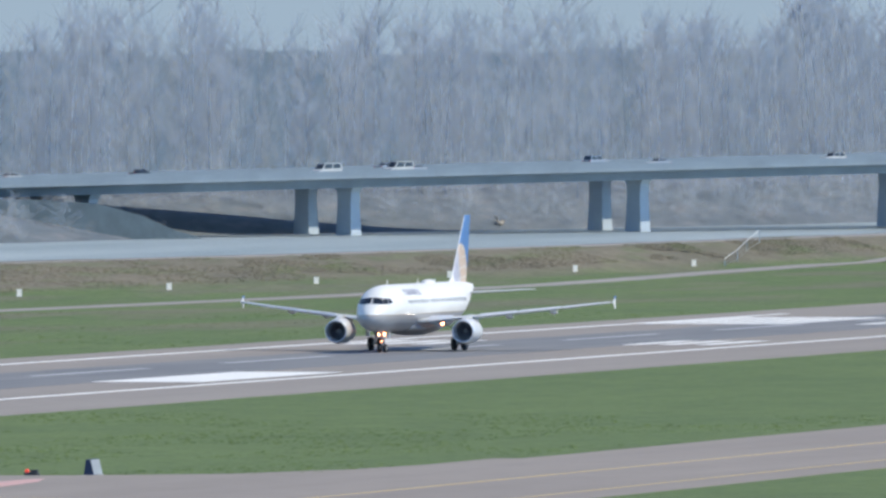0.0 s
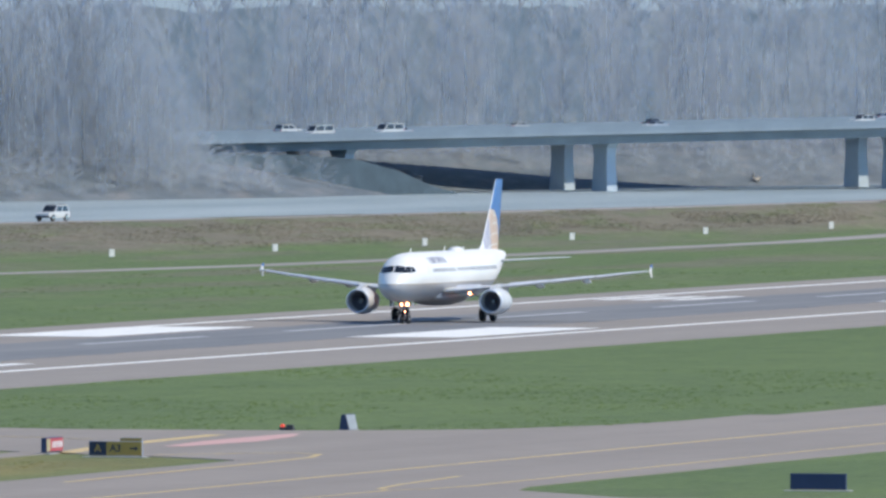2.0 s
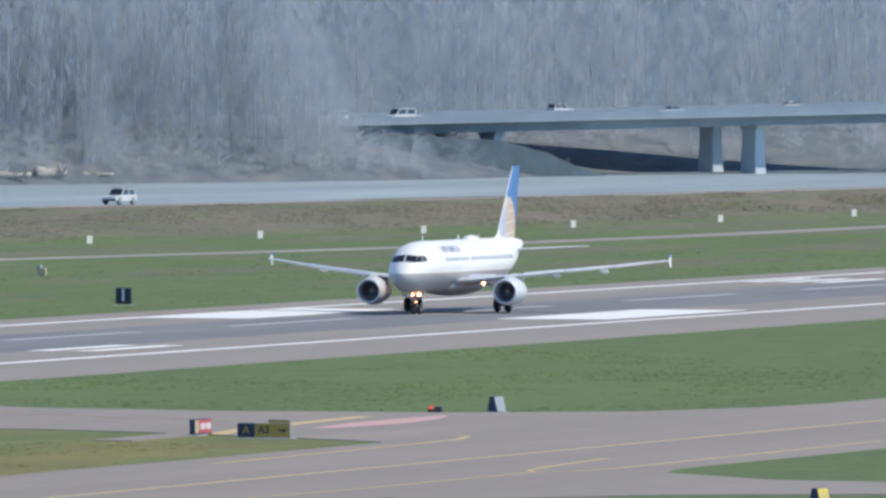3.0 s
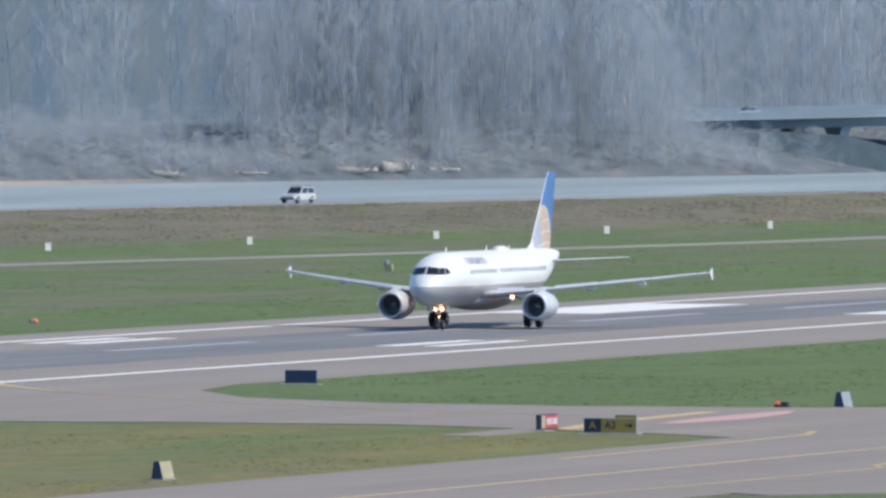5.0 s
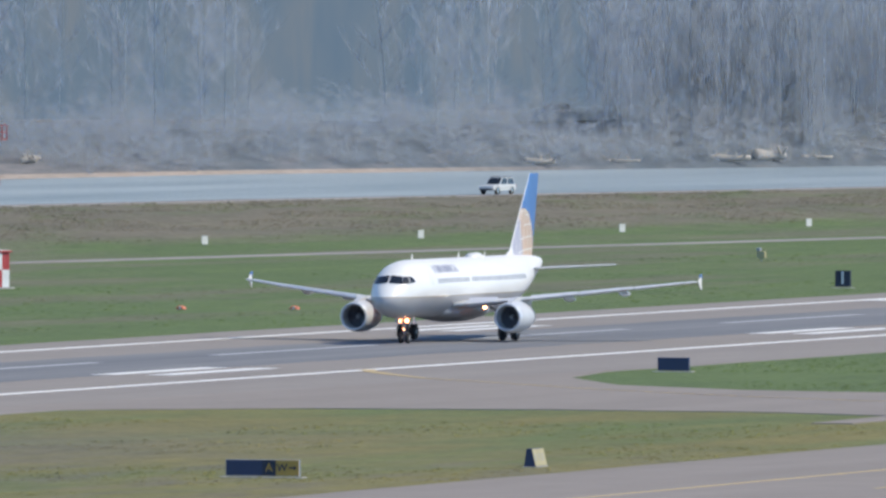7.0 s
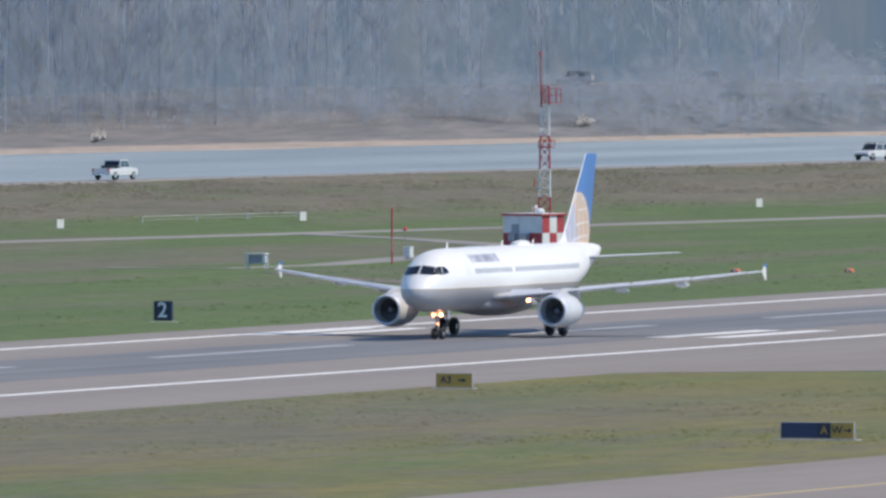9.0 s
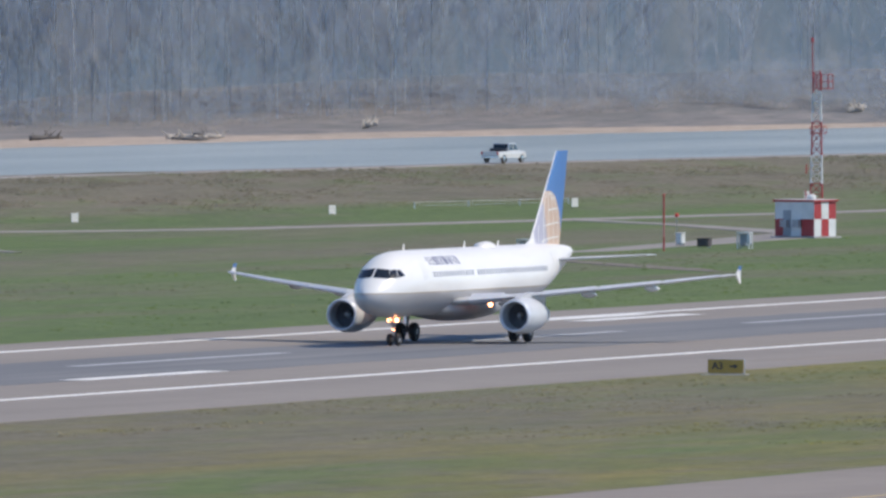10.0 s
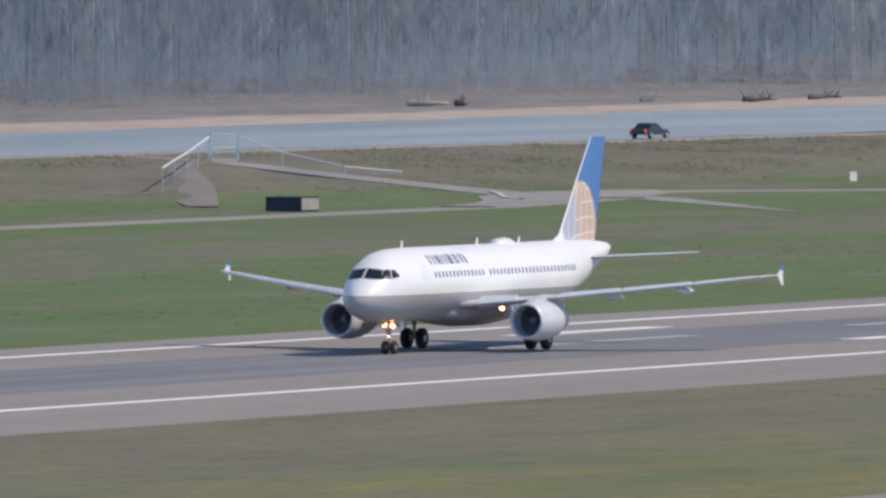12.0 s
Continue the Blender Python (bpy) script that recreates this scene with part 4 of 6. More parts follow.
def build_woods():
    """Bare poplars, each with a trunk, limbs and upswept twigs; joined, as nobody could count them."""
    rng = np.random.default_rng(11)
    protos, kinds = [], []
    for p in range(9):
        tri, limbs = [], []

        def spike(a, b, w):
            d = b - a
            d = d / np.linalg.norm(d)
            u = np.cross(d, rng.normal(0, 1, 3))
            u /= np.linalg.norm(u)
            tri.append((a + u * w, a - u * w, b))

        def stick(a, b, w0, w1):
            d = b - a
            d = d / np.linalg.norm(d)
            u = np.cross(d, (1, 0.2, 0.1))
            u /= np.linalg.norm(u)
            v = np.cross(d, u)
            ring = [u, -0.5 * u + 0.87 * v, -0.5 * u - 0.87 * v]
            for k in range(3):
                r, s = ring[k], ring[(k + 1) % 3]
                tri.append((a + r * w0, a + s * w0, b + s * w1))
                tri.append((a + r * w0, b + s * w1, b + r * w1))

        lean = rng.normal(0, 0.03, 2)

        def spine(t):
            return np.array((lean[0] * t * t, lean[1] * t * t, t))

        for k in range(4):
            stick(spine(k / 4), spine((k + 1) / 4), 0.0016 * (1 - k / 4.4), 0.0016 * (1 - (k + 1) / 4.4))
        for k in range(14):
            t = 0.12 + 0.82 * (k + rng.random()) / 14
            az = rng.random() * 6.28
            ln = (0.25 - 0.15 * t) * (0.6 + 0.7 * rng.random())
            a = spine(t)
            d = np.array((math.cos(az), math.sin(az), 0.9 + 0.9 * rng.random()))
            d /= np.linalg.norm(d)
            limbs.append((a, a + d * ln, d))
        wood = len(tri)
        for a, b, d in limbs:
            stick(a, b, 0.0008, 0.0003)
        for a, b, d in limbs:
            for j in range(20):
                s = a + (b - a) * (0.05 + 0.95 * rng.random())
                e = d * 0.5 + rng.normal(0, 0.40, 3) + np.array((0, 0, 0.8))
                e /= np.linalg.norm(e)
                spike(s, s + e * (0.06 + 0.09 * rng.random()), 0.0022 + 0.0042 * rng.random())
        for k in range(30):
            s = spine(0.03 + 0.5 * rng.random()) + np.array((*rng.normal(0, 0.05, 2), 0))
            spike(s, s + np.array((*rng.normal(0, 0.03, 2), 0.10 + 0.12 * rng.random())), 0.002 + 0.003 * rng.random())
        kinds.append(np.arange(len(tri)) >= wood)
        protos.append(np.array(tri, dtype=np.float32))

    chunks, slots = [], []

    def plant(x, y, hgt, wide, which, low=False):
        proto, twig = protos[which], kinds[which]
        if low:
            proto, twig = proto[24::2], twig[24::2]
        slots.append(twig)
        a = rng.random() * 6.28
        ca, sa = math.cos(a), math.sin(a)
        m = np.array(((ca, -sa, 0), (sa, ca, 0), (0, 0, 1)), dtype=np.float32)
        chunks.append(proto @ m.T * np.array((wide, wide, hgt), dtype=np.float32) + np.array((x, y, ground_height(x, y) - 0.3), dtype=np.float32))

    for k in range(2000):
        x = 1800 + 1740 * rng.random() ** 1.25
        s = STEEP(x)
        y = FAR_Y(x) + 60 * (1 - s) + 16 * s + 60 * rng.random() ** 1.1
        along, across = near_bridge(x, y)
        if -24 < across < 26 or (across <= -24 and along > -93 + across):
            continue
        if 2560 < x < 2900 and rng.random() < 0.62:
            continue
        b = math.degrees(math.atan2(y, x))
        hgt = (24.5 + 6.5 * rng.random()) * (1.0 + 0.05 * math.sin(b * 5.1) + 0.04 * math.sin(b * 13.7 + 1))
        hgt *= 1.0 + 0.2 * min(1.0, max(0.0, (b - 17.0) / 1.5))
        for centre, gain in ((14.86, 3.5), (12.95, 4.5), (14.3, 1.5)):
            hgt += gain * math.exp(-((b - centre) / 0.10) ** 2)
        plant(x, y, hgt, hgt * (0.9 + 0.5 * rng.random()), rng.integers(9))
    # the grove that hides the bridge's end
    for k in range(230):
        across = -20 - 34 * rng.random()
        along = -96 + across - 100 * rng.random()
        p = BRIDGE_A + along * BRIDGE_D + across * Vector((-BRIDGE_D.y, BRIDGE_D.x))
        if p.y > FAR_Y(p.x) + 5:
            hgt = (23 + 7 * rng.random()) * min(1.0, 0.45 + (-96 + across - along) / 30)
            plant(p.x, p.y, hgt, hgt * (0.9 + 0.4 * rng.random()), rng.integers(9))
            plant(p.x + 3, p.y - 2, 6 + 4 * rng.random(), 14.0, rng.integers(9), True)
    # scrub and saplings along the edge of the woods
    for k in range(4200):
        x = 1800 + 1500 * rng.random()
        s = STEEP(x)
        y = FAR_Y(x) + 48 * (1 - s) + 1 * s + 52 * rng.random() ** 1.3
        along, across = near_bridge(x, y)
        if -24 < across < 25 or (across < 0 and along > -93 + across):
            continue
        hgt = 2.0 + 6.0 * rng.random() ** 1.5
        plant(x, y, hgt, 6.0 + 2.2 * hgt, rng.integers(9), True)
    # bushes down the steep bank to the water
    for k in range(2600):
        x = 2480 + 480 * rng.random()
        y = FAR_Y(x) + 2 + 34 * rng.random()
        along, across = near_bridge(x, y)
        if STEEP(x) < 0.5 or noise.noise((x * 0.05, y * 0.05, 6.0)) < -0.22:
            continue
        hgt = 1.8 + 5.5 * rng.random() ** 1.5 if abs(across) > 28 else 0.8 + 1.4 * rng.random()
        plant(x, y, hgt, 8.0 + 2.2 * hgt, rng.integers(9), True)
    allv = np.concatenate(chunks).reshape(-1, 3)
    nt = len(allv) // 3
    me = bpy.data.meshes.new("woods")
    me.vertices.add(len(allv))
    me.vertices.foreach_set("co", allv.ravel())
    me.loops.add(len(allv))
    me.loops.foreach_set("vertex_index", np.arange(len(allv), dtype=np.int32))
    me.polygons.add(nt)
    me.polygons.foreach_set("loop_start", np.arange(nt, dtype=np.int32) * 3)
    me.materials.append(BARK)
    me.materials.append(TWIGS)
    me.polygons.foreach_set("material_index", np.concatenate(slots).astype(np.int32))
    me.update(calc_edges=True)
    tagged(new("woods", me), label="dense bare grey poplar woods along the river", category="woods", kind="stuff")


build_woods()


# ---- road bridge over the river ----
def bridge_at(along, across, z):
    p = BRIDGE_A + along * BRIDGE_D + across * Vector((-BRIDGE_D.y, BRIDGE_D.x))
    return Vector((p.x, p.y, z))


def road_bend(along):
    """How far the road swings inland past the bridge, shaped to take cars out of the camera's view."""
    return 0.012 * max(0.0, -235.0 - along) ** 2


def deck_z(along):
    return 6.0 + 0.012 * along


def build_bridge():
    br = root("road_bridge")
    tagged(br, label="long grey concrete twin-deck road bridge on wall piers", category="bridge")
    stations = list(range(-260, 420, 20))
    for c in (-10.5, 10.5):
        bm = bmesh.new()
        prof = [(-7.2, 0.0), (7.2, 0.0), (7.2, -0.45), (4.6, -0.7), (4.0, -2.0), (-4.0, -2.0), (-4.6, -0.7), (-7.2, -0.45)]
        loft(bm, [[bridge_at(a, c + w, deck_z(a) + h) for w, h in prof] for a in stations])
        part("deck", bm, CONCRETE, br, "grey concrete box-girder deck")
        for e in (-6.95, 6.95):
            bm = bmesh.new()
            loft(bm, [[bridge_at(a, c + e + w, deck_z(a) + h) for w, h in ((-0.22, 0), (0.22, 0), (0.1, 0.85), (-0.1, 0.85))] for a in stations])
            part("parapet", bm, SUN_DIMMED, br, "low concrete parapet")
    for c, places in ((-10.5, (-145.0, -72.9, -12.4, 56.5, 126.0, 196.0)), (10.5, (-134.0, -62.3, -0.9, 69.5, 141.1, 212.0))):
        for a in places:
            bm = bmesh.new()
            top = deck_z(a) - 1.98
            low = min(ground_height(*bridge_at(a, c, 0).xy), -4.6) - 1.0
            loft(bm, [[bridge_at(a + u, c + w, z) for u, w in ((-ru, -rw), (ru, -rw), (ru, rw), (-ru, rw))] for z, ru, rw in ((low, 1.25, 1.9), (top - 3, 1.05, 1.5), (top - 0.8, 1.0, 1.6), (top, 1.15, 2.2))])
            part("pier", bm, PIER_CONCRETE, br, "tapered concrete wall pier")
    # mound added in a dark colour where the bank lies in shade
    bm = bmesh.new()
    prof = [(-130, 2.8), (-112, 2.7), (-98, 2.5), (-84, 1.8), (-74, -0.2), (-66, -2.6), (-58, -4.4)]
    loft(bm, [[bridge_at(a, -26 + 0.9 * noise.noise((a * 0.2, 1, 0)), -6), bridge_at(a, -24 + 1.2 * noise.noise((a * 0.3, 5, 0)), z + 0.4 * noise.noise((a * 0.5, 0, 0))), bridge_at(a, 18, z + 0.3), bridge_at(a, 19, -6)] for a, z in prof])
    part("abutment", bm, SHADED_SLOPE, br, "bank slope coloured dark for the shade under the deck")
    return br


build_bridge()
# added road, bent to fit the camera's view: cars vanish behind the backdrop
causeway = [bridge_at(a, road_bend(a), 0).xy for a in range(-258, -352, -6)]
band("approach_road", [tuple(p) for p in causeway], 26.0, GRAVEL, 0.15, "made-up approach road bent inland to take cars out of view", 0.5, ground_height)


# ---- vehicles ----
CAR_WHITE = plain("white_car_paint", (0.60, 0.60, 0.57), 0.25, 0, 0.05, 0.8)
CAR_SILVER = plain("silver_car_paint", (0.45, 0.47, 0.48), 0.28, 0.4, 0.05, 0.8)
CAR_DARK = plain("black_car_paint", (0.02, 0.022, 0.026), 0.2, 0, 0.05, 0.8)
CAR_GLASS = plain("dark_car_glass", (0.02, 0.025, 0.03), 0.08, 0, 0.03, 0.8)
CAR_TRIM = plain("dark_car_trim", (0.05, 0.05, 0.055), 0.6, 0, 0.1, 2)
CHROME = plain("dull_chrome", (0.6, 0.6, 0.62), 0.25, 0.9, 0.1, 2)
TAIL_RED = plain("red_lamp_lens", (0.5, 0.02, 0.02), 0.3, 0, 0.05, 2)
TAIL_GLOW = glow("lit_brake_lamp", (0.8, 0.08, 0.05), 0.5)
HEAD_LENS = plain("clear_lamp_lens", (0.75, 0.75, 0.72), 0.15, 0, 0.05, 2)


def build_vehicle(name, label, paint_mat, style, brake=False):
    """A road vehicle, heading along +x from its base point; style: suv, pickup, car or van."""
    v = root(name)
    tagged(v, label=label, category="pickup truck" if style == "pickup" else "car")
    dims = {"suv": (4.7, 1.85, 1.78, 0.98), "pickup": (5.8, 2.0, 1.90, 1.10), "car": (4.7, 1.8, 1.42, 0.86), "van": (5.3, 2.0, 2.1, 1.15)}
    L, W, Hh, belt = dims[style]
    h = L / 2

    def hull(sections):
        bm = bmesh.new()
        loft(bm, [[Vector((x, w * q, z)) for q, z in ((-1, z0), (-1.0, zm), (-0.94, z1), (0.94, z1), (1.0, zm), (1, z0))] for x, w, z0, zm, z1 in sections])
        return bm

    w = W / 2
    if style == "pickup":
        body = hull([(-h, w * 0.95, 0.62, 0.85, 1.02), (-h + 0.1, w, 0.5, 0.85, 1.08), (0.9, w, 0.45, 0.85, 1.10), (h - 0.5, w * 0.98, 0.45, 0.85, 1.08), (h - 0.08, w * 0.93, 0.5, 0.8, 0.98), (h, w * 0.88, 0.55, 0.75, 0.9)])
        cabin = [(-0.75, 0.90, belt), (-0.55, 0.84, Hh - 0.04), (0.75, 0.84, Hh), (1.55, 0.90, belt)]
    elif style == "suv":
        body = hull([(-h, w * 0.93, 0.55, 0.8, 0.98), (-h + 0.12, w, 0.42, 0.8, 1.02), (0.8, w, 0.4, 0.8, 1.02), (h - 0.45, w * 0.97, 0.42, 0.8, 0.98), (h - 0.06, w * 0.92, 0.5, 0.76, 0.88), (h, w * 0.86, 0.55, 0.7, 0.8)])
        cabin = [(-h + 0.12, 0.92, belt), (-h + 0.42, 0.84, Hh - 0.05), (0.25, 0.84, Hh), (1.05, 0.92, belt)]
    elif style == "van":
        body = hull([(-h, w * 0.95, 0.5, 0.9, 1.15), (0.9, w, 0.4, 0.9, 1.18), (h - 0.4, w * 0.96, 0.42, 0.8, 1.05), (h, w * 0.88, 0.5, 0.7, 0.85)])
        cabin = [(-h + 0.02, 0.95, belt), (-h + 0.15, 0.88, Hh - 0.03), (1.1, 0.88, Hh), (h - 0.6, 0.93, belt - 0.1)]
    else:
        body = hull([(-h, w * 0.9, 0.5, 0.7, 0.86), (-h + 0.15, w, 0.38, 0.7, 0.9), (0.8, w, 0.35, 0.7, 0.9), (h - 0.5, w * 0.96, 0.36, 0.66, 0.78), (h, w * 0.85, 0.45, 0.58, 0.64)])
        cabin = [(-1.65, 0.9, belt), (-0.95, 0.78, Hh - 0.03), (0.05, 0.78, Hh), (0.95, 0.9, belt)]
    part("body", body, paint_mat, v)
    bm = bmesh.new()
    pts = [[Vector((x, s * w * q, z)) for x, q, z in cabin] for s in (-1, 1)]
    vs = [[bm.verts.new(p) for p in side] for side in pts]
    bm.faces.new(vs[0])
    bm.faces.new(vs[1][::-1])
    for k in range(4):
        bm.faces.new((vs[0][k], vs[0][(k + 1) % 4], vs[1][(k + 1) % 4], vs[1][k]))
    cab = part("cabin", bm, paint_mat, v)
    # glass: windscreen, rear window, sides
    (x0, q0, z0), (x1, q1, z1), (x2, q2, z2), (x3, q3, z3) = cabin

    def pane(corners, n):
        bm2 = bmesh.new()
        n = Vector(n) * 0.012
        a = [bm2.verts.new(Vector(c) + n) for c in corners]
        b = [bm2.verts.new(Vector(c) - n) for c in corners]
        bm2.faces.new(a)
        bm2.faces.new(b[::-1])
        for k in range(len(a)):
            bm2.faces.new((a[k], a[(k + 1) % len(a)], b[(k + 1) % len(a)], b[k]))
        part("window", bm2, CAR_GLASS, cab, "dark glass")

    def mixp(a, b, f):
        return a + (b - a) * f
    pane([(mixp(x3, x2, f), s * w * mixp(q3, q2, f) * 0.9, mixp(z3, z2, f)) for f, s in ((0.1, -1), (0.1, 1), (0.9, 1), (0.9, -1))], (1, 0, 0.6))
    pane([(mixp(x0, x1, f), s * w * mixp(q0, q1, f) * 0.88, mixp(z0, z1, f)) for f, s in ((0.15, -1), (0.15, 1), (0.88, 1), (0.88, -1))], (-1, 0, 0.3))
    for s in (-1, 1):
        for f0, f1 in ((0.06, 0.48), (0.54, 0.94)):
            cs = []
            for f, g in ((f0, 0.12), (f1, 0.12), (f1, 0.86), (f0, 0.86)):
                xa = mixp(mixp(x0, x3, f), mixp(x1, x2, f), g)
                cs.append((xa, s * w * mixp(mixp(q0, q3, f), mixp(q1, q2, f), g), mixp(mixp(z0, z3, f), mixp(z1, z2, f), g)))
            pane(cs, (0, s, 0.1))
    r = 0.40 if style in ("pickup", "suv", "van") else 0.33
    for x in (-h * 0.62, h * 0.64):
        for s in (-1, 1):
            bm = bmesh.new()
            loft(bm, [[Vector((x + r * q * math.cos(k * math.pi / 10), s * (w - 0.10 + p), r + r * q * math.sin(k * math.pi / 10))) for k in range(20)] for p, q in ((-0.13, 0.8), (-0.12, 0.96), (0, 1.0), (0.11, 0.96), (0.12, 0.7))])
            wh = part("wheel", bm, TYRE, v, "black tyre")
            bm = bmesh.new()
            loft(bm, [[Vector((x + r * q * math.cos(k * math.pi / 8), s * (w - 0.10 + p), r + r * q * math.sin(k * math.pi / 8))) for k in range(16)] for p, q in ((0.05, 0.62), (0.135, 0.6), (0.14, 0.2))])
            part("rim", bm, CHROME, wh, "silver rim")
    part("bumper", solid((h - 0.08, -w * 0.9, 0.42), (h + 0.06, w * 0.9, 0.62), 0.03), CAR_TRIM, v, "dark front bumper")
    part("bumper", solid((-h - 0.06, -w * 0.9, 0.45), (-h + 0.08, w * 0.9, 0.64), 0.03), CAR_TRIM if style != "pickup" else CHROME, v, "rear bumper")
    zl = belt - 0.22
    for s in (-1, 1):
        part("headlight", solid((h - 0.14, s * w * 0.70 - 0.16, zl - 0.14), (h + 0.02, s * w * 0.70 + 0.16, zl + 0.02), 0.02), HEAD_LENS, v, "clear headlight")
        part("tail_light", solid((-h - 0.03, s * w * 0.84 - 0.09, zl - 0.10), (-h + 0.10, s * w * 0.84 + 0.09, zl + 0.22), 0.02), TAIL_GLOW if brake else TAIL_RED, v, "red tail light")
    if style == "pickup":
        part("truck_bed", solid((-h + 0.08, -w * 0.86, 1.03), (-0.85, w * 0.86, 1.115), 0.01), CAR_TRIM, v, "dark load bed")
        part("tailgate", solid((-h - 0.02, -w * 0.86, 0.66), (-h + 0.05, w * 0.86, 1.10), 0.02), paint_mat, v)
        part("tool_box", solid((-1.25, -w * 0.9, 1.08), (-0.8, w * 0.9, 1.38), 0.03), CAR_TRIM, v, "black box behind the cab")
    if style == "suv":
        for s in (-1, 1):
            part("roof_rail", solid((-1.7, s * 0.66 - 0.03, Hh - 0.02), (0.1, s * 0.66 + 0.03, Hh + 0.07), 0.02), CAR_TRIM, v, "dark roof rail")
    return v


SUV = build_vehicle("suv", "white station wagon on the gravel levee road", CAR_WHITE, "suv")
PICKUP = build_vehicle("pickup_truck", "white pickup truck on the gravel levee road", CAR_WHITE, "pickup")
DARK_CAR = build_vehicle("car", "black car with lit brake lights on the levee road", CAR_DARK, "car", True)
BRIDGE_TRAFFIC = []
for kind, name, colour, start, speed, lane in (
        ("van", "van", CAR_WHITE, -20.0, -30.4, -13.0), ("van", "van", CAR_WHITE, -3.1, -30.9, -13.0), ("car", "car", CAR_SILVER, 5.0, -31.5, -8.5), ("suv", "suv", CAR_WHITE, 101.7, -27.8, -13.0),
        ("car", "car", CAR_SILVER, 63.5, -31.0, -8.5), ("suv", "suv", CAR_SILVER, 210.0, -28.5, -8.5), ("car", "car", CAR_WHITE, 160.0, -29.0, -13.0), ("car", "car", CAR_WHITE, -71.4, 29.0, 8.0),
        ("car", "car", CAR_DARK, -41.6, 30.0, 8.0), ("suv", "suv", CAR_WHITE, -120.0, 28.5, 12.0), ("car", "car", CAR_SILVER, 20.0, 29.0, 12.0), ("suv", "suv", CAR_SILVER, 66.0, 27.5, 8.0)):
    tone = {CAR_WHITE: "white", CAR_SILVER: "silver", CAR_DARK: "black"}[colour]
    ob = build_vehicle(name, tone + " " + {"van": "van", "car": "saloon car", "suv": "station wagon"}[kind] + " driving over the road bridge", colour, kind)
    ob["group"] = "traffic on the bridge"
    BRIDGE_TRAFFIC.append((ob, start, speed, lane))

# ---- airfield signs ----
SIGN_BLACK = plain("black_sign_face", (0.018, 0.024, 0.05), 0.5, 0, 0.1, 2)
SIGN_BACK = plain("navy_sign_back", (0.025, 0.04, 0.10), 0.5, 0, 0.15, 2)
SIGN_YELLOW = plain("yellow_sign_face", (0.50, 0.30, 0.06), 0.5, 0, 0.12, 2)
SIGN_RED = plain("red_sign_face", (0.50, 0.06, 0.07), 0.5, 0, 0.12, 2)
SIGN_WHITE = plain("white_sign_letters", (0.75, 0.75, 0.73), 0.5, 0, 0.08, 2)
SIGN_FRAME = plain("grey_sign_frame", (0.38, 0.38, 0.39), 0.5, 0.3, 0.15, 2)
LEG = plain("galvanised_leg", (0.35, 0.36, 0.37), 0.5, 0.6, 0.15, 3)
PALE_YELLOW = plain("pale_yellow_panel", (0.50, 0.43, 0.24), 0.6, 0, 0.15, 1.5)
PALE_GREY = plain("pale_grey_panel", (0.36, 0.38, 0.40), 0.6, 0, 0.15, 1.5)
PAD = plain("concrete_pad", (0.42, 0.41, 0.39), 0.9, 0, 0.2, 0.8)


def letters(body, size):
    cu = bpy.data.curves.new("letters", "FONT")
    cu.body, cu.size, cu.extrude, cu.align_x, cu.align_y = body, size, 0.012, "CENTER", "CENTER"
    cu.offset = 0.012 * size
    tmp = bpy.data.objects.new("letters", cu)
    scene.collection.objects.link(tmp)
    me = bpy.data.meshes.new_from_object(tmp.evaluated_get(bpy.context.evaluated_depsgraph_get()))
    bpy.data.objects.remove(tmp)
    return me


def arrow_mesh(size):
    bm = bmesh.new()
    out = [(-0.5, -0.09), (0.1, -0.09), (0.1, -0.30), (0.5, 0), (0.1, 0.30), (0.1, 0.09), (-0.5, 0.09)]
    loft(bm, [[Vector((x * size, y * size, z)) for x, y in out] for z in (-0.012, 0.012)])
    me = bpy.data.meshes.new("arrow")
    bmesh.ops.recalc_face_normals(bm, faces=bm.faces)
    bm.to_mesh(me)
    bm.free()
    return me


# text faces the approach (-x), reading from +y to -y
FACE = Matrix(((0, 0, -1, 0), (-1, 0, 0, 0), (0, 1, 0, 0), (0, 0, 0, 1)))


def build_sign(x, y, panels, height, label, back=False, low=0.12):
    """A lit guidance sign across the taxiway's line; panels from +y to -y: width, face, and what stands on it."""
    total = sum(p[0] for p in panels)
    s = root("airfield_sign", pose(x, y, 0))
    tagged(s, label=label, category="sign")
    s["group"] = "taxiway signs"
    part("concrete_base", solid((-0.45, -total / 2 - 0.3, -0.05), (0.45, total / 2 + 0.3, 0.05), 0.02), PAD, s, "flat concrete pad")
    part("case", solid((-0.10, -total / 2 - 0.03, low - 0.03), (0.14, total / 2 + 0.03, low + height + 0.03), 0.02), SIGN_BACK if back else SIGN_FRAME, s, "sign case")
    pos = total / 2
    for w, face, marks in panels:
        part("panel", solid((-0.125, pos - w, low), (-0.10, pos, low + height), 0.004), face, s)
        for text, dy, size, mat in marks:
            me = arrow_mesh(size) if text == ">" else letters(text, size)
            me.materials.clear()
            me.materials.append(mat)
            o = new("arrow" if text == ">" else "letters", me)
            o.parent = s
            o.matrix_basis = Matrix.Translation((-0.135, pos - w / 2 - dy, low + height / 2)) @ FACE
        pos -= w
    k = max(2, int(total / 0.6))
    for i in range(k):
        yy = -total / 2 + 0.15 + (total - 0.3) * i / (k - 1)
        bm = bmesh.new()
        tube(bm, (0.02, yy, 0.0), (0.02, yy, low), 0.035)
        part("leg", bm, LEG, s)
    return s


